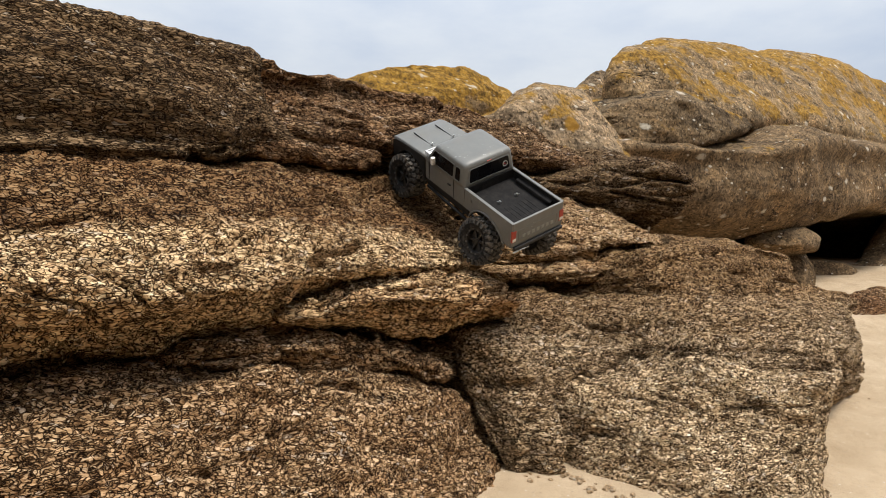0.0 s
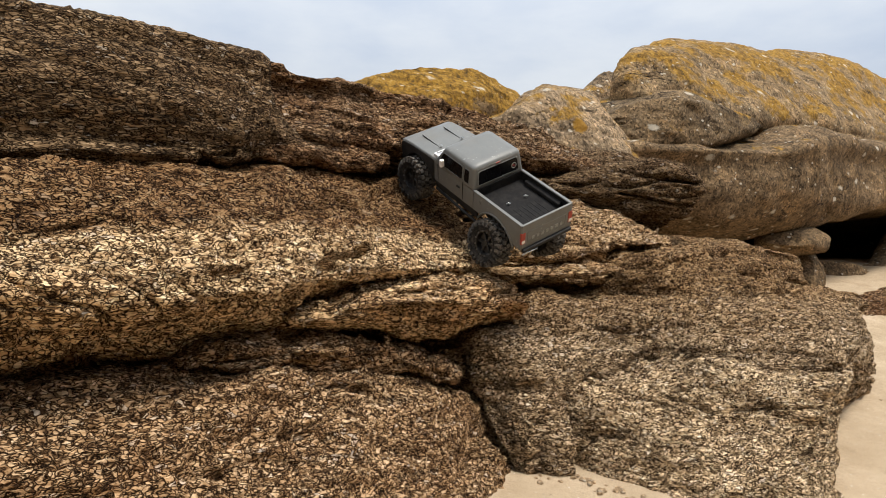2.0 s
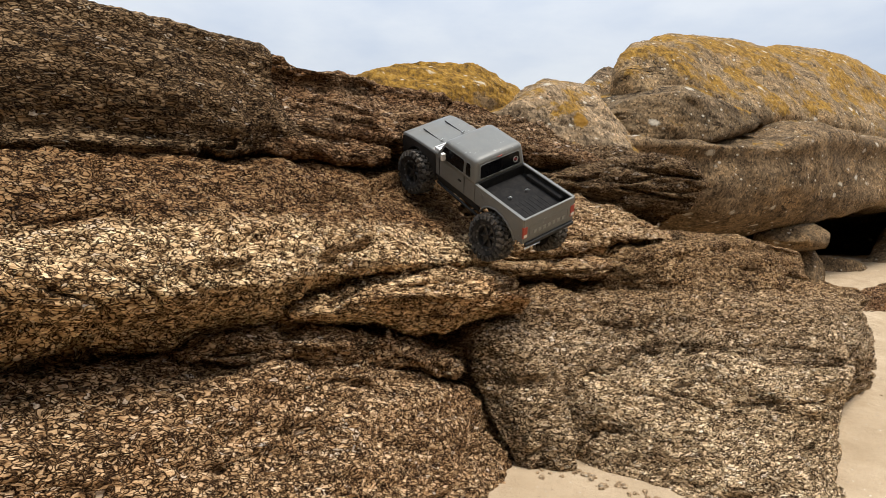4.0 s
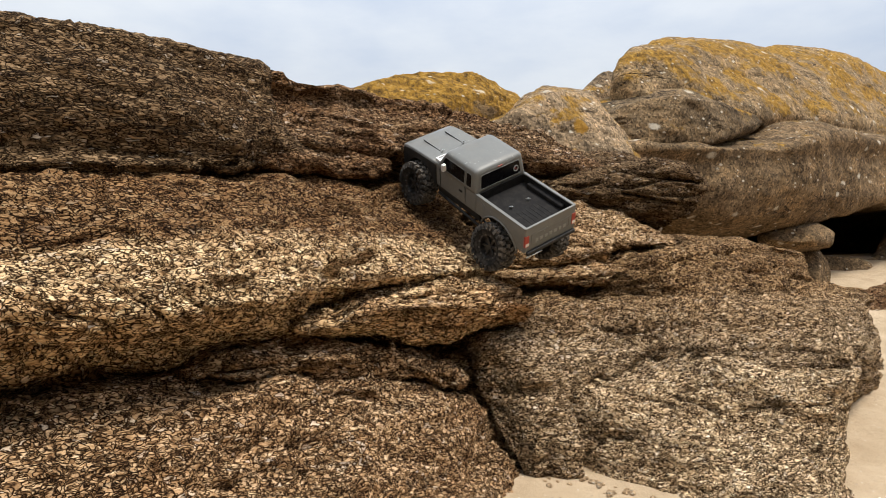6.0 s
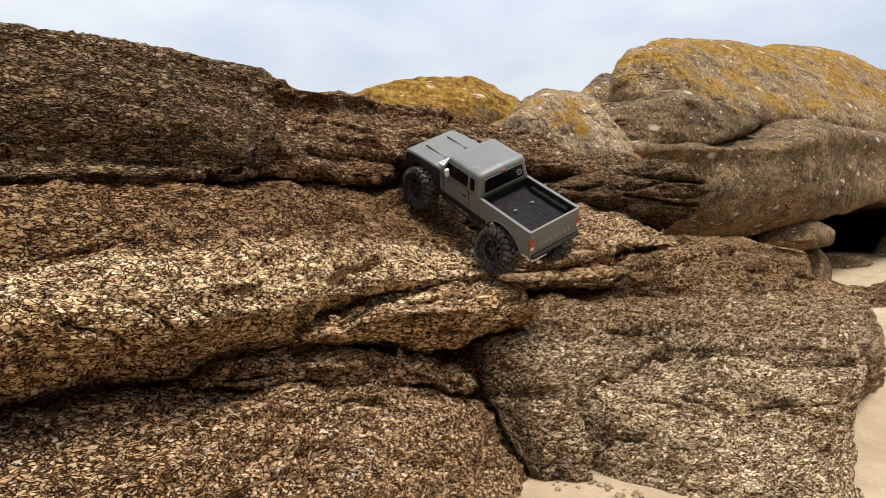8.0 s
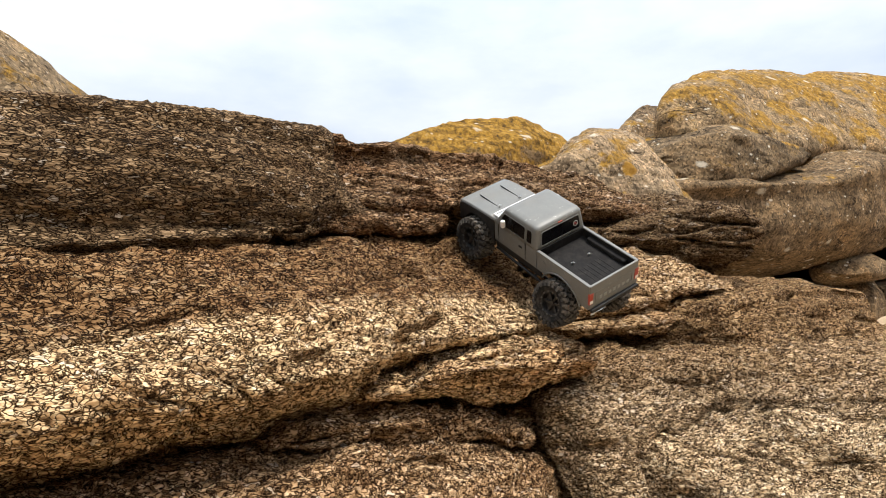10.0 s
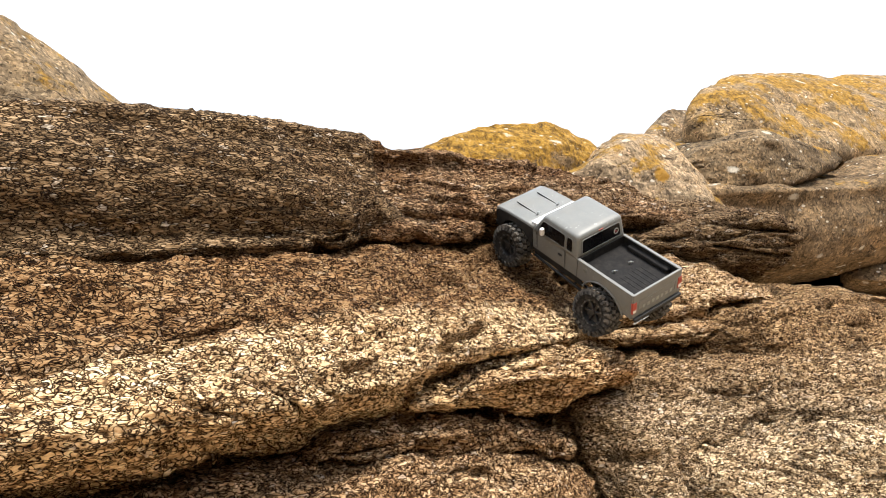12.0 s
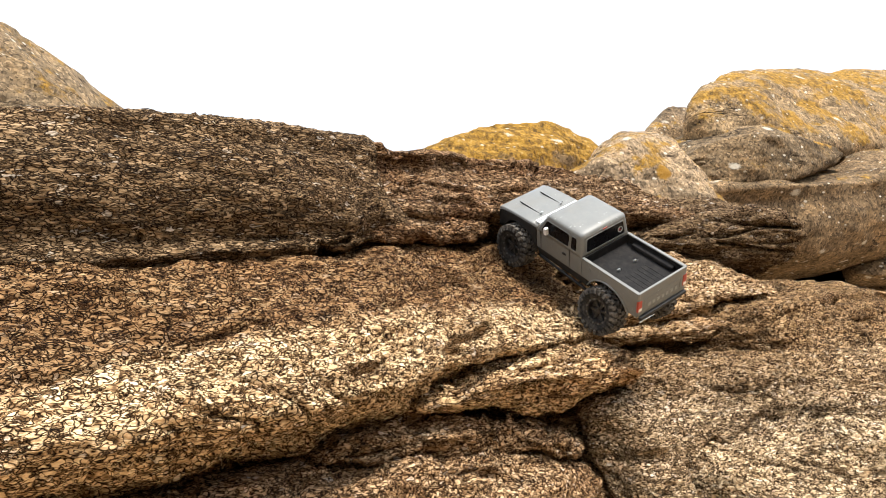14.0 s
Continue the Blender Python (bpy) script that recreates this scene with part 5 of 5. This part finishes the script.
def toy_truck(place):
    root = tagged(new("toy_truck"), "matt grey toy pickup truck with dusty knobbly tyres on the rock", "toy truck")
    root.matrix_world = place
    tip = radians(3.3)
    lean = Matrix.Rotation(tip, 4, "Y")  # the body hangs a little nose-down on its springs

    def on_body(name, bm, material, label="", smooth=False, parent=None):
        bmesh.ops.transform(bm, matrix=lean, verts=bm.verts)
        return part(name, bm, material, parent or root, label, smooth)

    # side panels with wheel arches
    def arch(cx, cz, r, a0, a1, n=14):
        return [(cx + r * math.cos(radians(a0 + (a1 - a0) * i / n)), cz + r * math.sin(radians(a0 + (a1 - a0) * i / n))) for i in range(n + 1)]
    rear_side = [(-0.247, 0.019), (-0.2475, 0.080), (-0.244, 0.0855), (-0.074, 0.0855), (-0.0725, 0.034)] + arch(-0.1565, -0.009, 0.071, 37, 157)
    cab_side = [(-0.0705, 0.034), (-0.0705, 0.087), (-0.066, 0.089), (0.086, 0.089), (0.09, 0.086), (0.09, 0.034)]
    front_side = [(0.0915, 0.03), (0.0915, 0.0905), (0.19, 0.0865), (0.225, 0.082), (0.237, 0.076), (0.2375, 0.045), (0.232, 0.038)] + arch(0.1565, 0.006, 0.069, 27, 158)
    rocker = [(-0.089, 0.012), (-0.083, 0.0335), (0.0905, 0.0335), (0.086, 0.012)]
    for side in (1, -1):
        def flank(x, z, side=side):
            return (x, side * (0.0775 - 0.9 * max(0.0, z - 0.07) * 0.12 - 0.6 * max(0.0, 0.03 - z) * 0.2), z)
        inn = (0, -side * 0.004, 0)
        on_body("bed_side", plate(bmesh.new(), rear_side, flank, inn), m_body)
        cab = on_body("cab_side", plate(bmesh.new(), cab_side, flank, inn), m_body)
        on_body("front_fender", plate(bmesh.new(), front_side, lambda x, z: (flank(x, z)[0], flank(x, z)[1] + side * 0.0028, z), inn), m_black, "black front fender")
        on_body("rocker_panel", plate(bmesh.new(), rocker, lambda x, z: (flank(x, z)[0], flank(x, z)[1] - side * 0.0015, z), inn), m_black, "black lower door panel")
        # wheel arch liners
        for cx, cz, r, a0, a1 in ((-0.1565, -0.009, 0.0695, 25, 160), (0.1565, 0.006, 0.0675, 15, 165)):
            bm = bmesh.new()
            ring = arch(cx, cz, r, a0, a1, 16)
            rows = [[bm.verts.new((x, side * y, z)) for x, z in ring] for y in (0.0785, 0.056)]
            for i in range(len(ring) - 1):
                bm.faces.new((rows[0][i], rows[0][i + 1], rows[1][i + 1], rows[1][i]))
            wall = arch(cx, cz, r * 0.45, a0, a1, 16)
            row = [bm.verts.new((x, side * 0.056, z)) for x, z in wall]
            for i in range(len(ring) - 1):
                bm.faces.new((rows[1][i], rows[1][i + 1], row[i + 1], row[i]))
            on_body("wheel_arch", bm, m_black, "black wheel arch liner")
            # raised lip round the arch
            bm = bmesh.new()
            for i in range(len(ring) - 1):
                (xa, za), (xb, zb) = ring[i], ring[i + 1]
                rod(bm, (xa, side * 0.0785, za), (xb, side * 0.0785, zb), 0.0021, 6)
            on_body("arch_lip", bm, m_black if cx > 0 else m_body)
        # door seams, handle, fuel cap, sill rail
        for x in (0.0735, -0.030):
            on_body("door_seam", box(bmesh.new(), (x - 0.0005, side * 0.0768 - 0.0012, 0.036), (x + 0.0005, side * 0.0768 + 0.0012, 0.087)), m_black)
        on_body("door_handle", box(bmesh.new(), (-0.018, side * 0.077 - 0.0022, 0.063), (-0.006, side * 0.077 + 0.0022, 0.0675), 0.001), m_black, "black door handle")
        bm = bmesh.new()
        rod(bm, (-0.097, side * 0.0762, 0.064), (-0.097, side * 0.0783, 0.064), 0.0058, 18)
        on_body("fuel_cap", bm, m_body)
        bm = bmesh.new()
        rod(bm, (-0.085, side * 0.077, 0.0065), (0.083, side * 0.077, 0.0065), 0.0036, 8)
        for x in (-0.06, 0.0, 0.06):
            rod(bm, (x, side * 0.077, 0.0065), (x, side * 0.03, 0.01), 0.0028, 8)
        part("side_step", bm, m_black, root, "black tubular side step", True)
        # tail lamp
        red = on_body("tail_lamp", box(bmesh.new(), (-0.2505, side * 0.0705 - 0.006, 0.035), (-0.2445, side * 0.0705 + 0.0065, 0.066), 0.0012), m_red, "red and white tail lamp")
        on_body("reverse_lens", box(bmesh.new(), (-0.2512, side * 0.0705 - 0.0045, 0.0375), (-0.2495, side * 0.0705 + 0.005, 0.0455), 0.0005), m_white, "white lens", parent=red)
        # mirror
        bm = bmesh.new()
        rod(bm, (0.058, side * 0.0735, 0.0945), (0.044, side * 0.086, 0.1), 0.0018, 8)
        arm = on_body("mirror", bm, m_chrome_and_glare, "chrome door mirror")
        on_body("mirror_head", box(bmesh.new(), (0.037, side * 0.087 - 0.0055, 0.099), (0.046, side * 0.087 + 0.0055, 0.119), 0.0025), m_chrome_and_glare, "", False, arm)

    # cab and roof
    bm = bmesh.new()
    rings = []
    for z, x0, x1, w, r in ((0.084, -0.0715, 0.093, 0.0765, 0.006), (0.0905, -0.0712, 0.089, 0.0758, 0.007), (0.112, -0.069, 0.073, 0.0735, 0.008), (0.128, -0.0672, 0.062, 0.0715, 0.009),
                           (0.1355, -0.0665, 0.058, 0.0705, 0.010), (0.1395, -0.0645, 0.055, 0.0685, 0.011), (0.142, -0.0605, 0.050, 0.0645, 0.012), (0.1435, -0.05, 0.038, 0.053, 0.013)):
        rings.append([(x, y, z) for x, y in round_rect(x0, x1, -w, w, r)])
    rings_mesh(bm, rings)
    on_body("cab", bm, m_body, "", True)
    # drip lip at the roof's rear
    on_body("roof_lip", box(bmesh.new(), (-0.0672, -0.063, 0.131), (-0.063, 0.063, 0.1353), 0.0015), m_body)

    on_body("brake_lamp", box(bmesh.new(), (-0.0688, -0.0065, 0.1318), (-0.0665, 0.0065, 0.1346), 0.0006), m_red, "small red brake lamp")

    def side_face(side):
        def f(x, z):
            w = 0.0758 + (0.0715 - 0.0758) * (z - 0.0905) / (0.128 - 0.0905)
            return (x, side * (w + 0.0006), z)
        return f

    def shrink(pts, d):
        c = (sum(p[0] for p in pts) / len(pts), sum(p[1] for p in pts) / len(pts))
        return [(c[0] + (x - c[0]) * d, c[1] + (z - c[1]) * d) for x, z in pts]

    def soft_poly(pts, r):
        out = []
        for i, p in enumerate(pts):
            a, b = Vector(pts[i - 1]), Vector(pts[(i + 1) % len(pts)])
            p = Vector(p)
            u, v = p + (a - p).normalized() * r, p + (b - p).normalized() * r
            for k in range(5):
                s = k / 4
                out.append(tuple((1 - s) ** 2 * u + 2 * s * (1 - s) * p + s * s * v))
        return out
    door_glass = soft_poly([(-0.026, 0.0935), (0.071, 0.0935), (0.0525, 0.1275), (-0.026, 0.1275)], 0.006)
    rear_quarter = soft_poly([(-0.053, 0.0945), (-0.034, 0.0935), (-0.034, 0.1275), (-0.051, 0.1275)], 0.005)
    for side in (1, -1):
        face = side_face(side)
        for pts in (door_glass, rear_quarter):
            pane = on_body("side_window", plate(bmesh.new(), pts, face, (0, -side * 0.002, 0)), m_window, "dark side window")
            on_body("window_frame", frame_ring(bmesh.new(), shrink(pts, 1.07), pts, lambda x, z: (face(x, z)[0], face(x, z)[1] + side * 0.0009, z), (0, -side * 0.002, 0)), m_body, parent=pane)
    back = soft_poly([(-0.061, 0.0935), (0.061, 0.0935), (0.057, 0.1275), (-0.057, 0.1275)], 0.006)

    def rear_face(y, z):
        return (-0.0712 + (z - 0.0905) * (0.004 / 0.0375) - 0.0009, y, z)
    pane = on_body("rear_window", plate(bmesh.new(), back, rear_face, (0.002, 0, 0)), m_window, "dark rear window")
    on_body("window_frame", frame_ring(bmesh.new(), shrink(back, 1.05), back, lambda y, z: (rear_face(y, z)[0] - 0.001, y, z), (0.002, 0, 0)), m_body, parent=pane)
    disc = [(-0.047 + 0.0075 * math.cos(2 * math.pi * i / 24), 0.1085 + 0.0075 * math.sin(2 * math.pi * i / 24)) for i in range(24)]
    ring = on_body("sticker", frame_ring(bmesh.new(), disc, shrink(disc, 0.78), lambda y, z: (rear_face(y, z)[0] - 0.0012, y, z), (0.001, 0, 0)), m_sticker, "round pale sticker", parent=pane)
    bm = bmesh.new()
    for i, (dy, dz, h) in enumerate(((-0.002, -0.0015, 0.0035), (0.001, 0.0005, 0.0045), (0.0035, 0.0015, 0.0028))):
        box(bm, (rear_face(0, 0.1085)[0] - 0.0016, -0.047 + dy - 0.0008, 0.1085 + dz - h / 2), (rear_face(0, 0.1085)[0] - 0.0002, -0.047 + dy + 0.0008, 0.1085 + dz + h / 2))
    on_body("sticker_mark", bm, m_stickred, parent=pane)
    wind = soft_poly([(-0.066, 0.0935), (0.066, 0.0935), (0.06, 0.1305), (-0.06, 0.1305)], 0.006)
    on_body("windscreen", plate(bmesh.new(), wind, lambda y, z: (0.0905 + (z - 0.0905) * (-0.0285 / 0.0375) + 0.0008, y, z + 0.0006), (-0.002, 0, 0)), m_window, "dark windscreen")

    # bonnet
    bm = bmesh.new()
    rings = []
    for x, z0, z1, w, r in ((0.088, 0.083, 0.0945, 0.0768, 0.005), (0.12, 0.083, 0.0942, 0.077, 0.005), (0.19, 0.0805, 0.0905, 0.077, 0.0048), (0.222, 0.077, 0.0865, 0.0765, 0.0045), (0.24, 0.0725, 0.0815, 0.0755, 0.004), (0.2455, 0.071, 0.076, 0.072, 0.002)):
        rings.append([(x, y, z + 0.0025 * (1 - (y / w) ** 2) * (1 if z > 0.07 else 0)) for y, z in round_rect(-w, w, z0, z1, r, 6)])
    rings_mesh(bm, rings)
    hood = on_body("bonnet", bm, m_body, "", True)
    for side in (1, -1):
        on_body("bonnet_crease", box(bmesh.new(), (0.13, side * 0.034 - 0.0004, 0.0905), (0.205, side * 0.034 + 0.0004, 0.0944)), m_black, "", False, hood)
        bm = bmesh.new()
        rod(bm, (0.122, side * 0.033, 0.092), (0.122, side * 0.033, 0.1025), 0.0016, 8)
        rod(bm, (0.122, side * 0.033 - 0.006, 0.099), (0.122, side * 0.033 + 0.006, 0.099), 0.0011, 6)
        rod(bm, (0.127, side * 0.033 - 0.004, 0.0975), (0.121, side * 0.033 + 0.006, 0.0985), 0.0011, 6)
        on_body("body_clip", bm, m_steel, "bright steel body clip", True, hood)
    # cowl, with a sky reflection put into its bright colour; wipers, grille
    on_body("cowl_glare", box(bmesh.new(), (0.086, -0.068, 0.0885), (0.1045, 0.068, 0.1005), 0.0015), m_chrome_and_glare, "cowl strip coloured bright as a sky reflection")
    for y in (0.036, -0.026):
        bm = bmesh.new()
        rod(bm, (0.1, y - 0.03, 0.1015), (0.09, y + 0.03, 0.1065), 0.0019, 6)
        rod(bm, (0.0985, y - 0.004, 0.0985), (0.095, y, 0.104), 0.0013, 6)
        on_body("wiper", bm, m_chrome_and_glare, "silver windscreen wiper", True)
    grille = on_body("grille", box(bmesh.new(), (0.226, -0.066, 0.038), (0.2375, 0.066, 0.074), 0.002), m_black, "black grille")
    for y in (0.05, -0.05):
        bm = bmesh.new()
        rod(bm, (0.236, y, 0.057), (0.2395, y, 0.057), 0.0105, 20)
        on_body("headlamp", bm, m_silver, "round silver headlamp", False, grille)

    # cargo bed
    bm = bmesh.new()
    box(bm, (-0.244, -0.073, 0.0595), (-0.073, 0.073, 0.0625))
    floor_part = on_body("bed_floor", bm, m_bed, "scuffed black bed floor")
    for i in range(6):
        y = -0.034 + 0.0125 * i
        on_body("bed_rib", box(bmesh.new(), (-0.238, y - 0.0016, 0.0623), (-0.165, y + 0.0016, 0.0631), 0.0003, 1), m_bed, "", False, floor_part)
    for side in (1, -1):
        on_body("bed_wall", box(bmesh.new(), (-0.243, side * 0.0708 - 0.0012, 0.062), (-0.074, side * 0.0708 + 0.0012, 0.0838)), m_bed, "black inner bed wall")
        on_body("bed_rail", box(bmesh.new(), (-0.2475, side * 0.0728 - 0.004, 0.0835), (-0.072, side * 0.0728 + 0.0042, 0.0872), 0.0014), m_body)
        on_body("wheel_box", box(bmesh.new(), (-0.222, side * 0.0635 - 0.0075, 0.062), (-0.098, side * 0.0635 + 0.0065, 0.0745), 0.004), m_bed)
        bm = bmesh.new()
        rod(bm, (-0.142, side * 0.026, 0.062), (-0.142, side * 0.026, 0.0695), 0.0022, 8)
        rod(bm, (-0.146, side * 0.026 - 0.005, 0.0675), (-0.14, side * 0.026 + 0.006, 0.068), 0.0011, 6)
        on_body("body_clip", bm, m_steel, "bright steel body clip", True)
    on_body("bed_front_wall", box(bmesh.new(), (-0.0755, -0.072, 0.048), (-0.0725, 0.072, 0.086), 0.0008), m_bed)
    gate = on_body("tailgate", box(bmesh.new(), (-0.2495, -0.0745, 0.021), (-0.2435, 0.0745, 0.0868), 0.0018), m_body)
    on_body("tailgate_panel", frame_ring(bmesh.new(), [(-0.058, 0.034), (0.058, 0.034), (0.058, 0.064), (-0.058, 0.064)], [(-0.055, 0.037), (0.055, 0.037), (0.055, 0.061), (-0.055, 0.061)], lambda y, z: (-0.2503, y, z), (0.002, 0, 0)), m_body, parent=gate)
    for i in range(7):
        y = 0.042 - 0.014 * i
        on_body("moulded_bar", box(bmesh.new(), (-0.2508, y - 0.0042, 0.0385), (-0.249, y + 0.0042, 0.0475), 0.0004, 1), m_letter, "", False, gate)
    bm = bmesh.new()
    box(bm, (-0.2565, -0.073, 0.013), (-0.2475, 0.073, 0.0222), 0.0022)
    box(bm, (-0.25, -0.03, -0.002), (-0.2, -0.024, 0.01))
    box(bm, (-0.25, 0.024, -0.002), (-0.2, 0.03, 0.01))
    bumper = on_body("rear_bumper", bm, m_black, "black rear bumper")
    bm = bmesh.new()
    rod(bm, (-0.2555, 0.03, 0.01), (-0.2555, 0.076, 0.011), 0.002, 8)
    on_body("bumper_tube", bm, m_steel, "worn steel tube end", True, bumper)
    bm = bmesh.new()
    box(bm, (0.238, -0.07, 0.012), (0.258, 0.07, 0.027), 0.003)
    on_body("front_bumper", bm, m_black)

    # chassis, axles, springs; the body leans downhill over axles that lie flatter
    def twist(x):
        return Matrix.Translation((0, TRACK, 0)) @ Matrix.Rotation(radians(13 if x > 0 else 18), 4, "X") @ Matrix.Translation((0, -TRACK, 0))
    bm = bmesh.new()
    for side in (1, -1):
        box(bm, (-0.235, side * 0.026 - 0.0025, 0.008), (0.235, side * 0.026 + 0.0025, 0.024))
    box(bm, (-0.05, -0.036, -0.012), (0.07, 0.036, 0.012), 0.004)
    box(bm, (-0.06, -0.045, 0.01), (0.085, 0.045, 0.075), 0.004)
    box(bm, (0.1, -0.03, 0.01), (0.2, 0.03, 0.055), 0.006)
    chassis = part("chassis", bm, m_black, root, "black ladder chassis")
    for x in (AXLE_X, -AXLE_X):
        bm = bmesh.new()
        rod(bm, (x, -0.075, 0), (x, 0.075, 0), 0.0085, 14)
        bmesh.ops.create_uvsphere(bm, u_segments=14, v_segments=8, radius=0.019, matrix=Matrix.Translation((x, 0.014 if x > 0 else 0.0, 0)))
        rod(bm, (x, 0, 0), (x * 0.35, 0, 0.004), 0.004, 8)
        for side in (1, -1):
            rod(bm, (x, side * 0.045, -0.004), (x * 0.3, side * 0.03, -0.004), 0.0032, 8)
            rod(bm, (x, side * 0.028, 0.012), (x * 0.4, side * 0.022, 0.014), 0.003, 8)
        bmesh.ops.transform(bm, matrix=twist(x), verts=bm.verts)
        part("axle", bm, m_black, root, "black axle with links", True)
        for side in (1, -1):
            bm = bmesh.new()
            rod(bm, (x, side * 0.048, 0.004), (x - 0.012 * (1 if x > 0 else -1), side * 0.04, 0.066), 0.0045, 10)
            for i in range(9):
                f = 0.15 + 0.075 * i
                c = Vector((x, side * 0.048, 0.004)).lerp(Vector((x - 0.012 * (1 if x > 0 else -1), side * 0.04, 0.066)), f)
                rod(bm, c, c + Vector((0, 0, 0.0022)), 0.0075, 12)
            part("shock_absorber", bm, m_black, root, "black coil-over shock", True)

    # wheels
    meshes = {}

    def shared(name, make, material, parent, label, m):
        if name not in meshes:
            ob = part(name, make(), material, parent, label, False, m)
            meshes[name] = ob.data
            return ob
        ob = tagged(new(name, meshes[name]), label)
        ob.parent, ob.matrix_local = parent, m
        return ob
    for x in (AXLE_X, -AXLE_X):
        for side in (1, -1):
            m = twist(x) @ Matrix.Translation((x, side * TRACK, 0)) @ Matrix.Rotation(0 if side > 0 else math.pi, 4, "Z") @ Matrix.Rotation(radians(17 * side + 40 * (x > 0)), 4, "Y")
            rim = shared("wheel", rim_mesh, m_rim, root, "black six spoke wheel", m)
            shared("tyre", tyre_mesh, m_rubber, rim, "knobbly dusty rubber tyre", Matrix.Diagonal((0.95, 1.0, 0.95, 1)))
            shared("tread", tread_mesh, m_lug, rim, "pale dusty tread lugs", Matrix.Diagonal((0.955, 1.0, 0.955, 1)))
            for i in range(6):
                shared("spoke", spoke_mesh, m_rim, rim, "", Matrix.Rotation(2 * math.pi * i / 6, 4, "Y"))
            for i in range(12):
                shared("rim_bolt", bolt_mesh, m_bolt, rim, "dull steel rim bolt", Matrix.Rotation(2 * math.pi * (i + 0.5) / 12, 4, "Y"))
    return root


TRUCK_SIZE = 1.2
toy_truck(pose(0.1183, 1.8585, 0.7062, -29.51, -33.35, 137.09) @ Matrix.Scale(TRUCK_SIZE, 4))
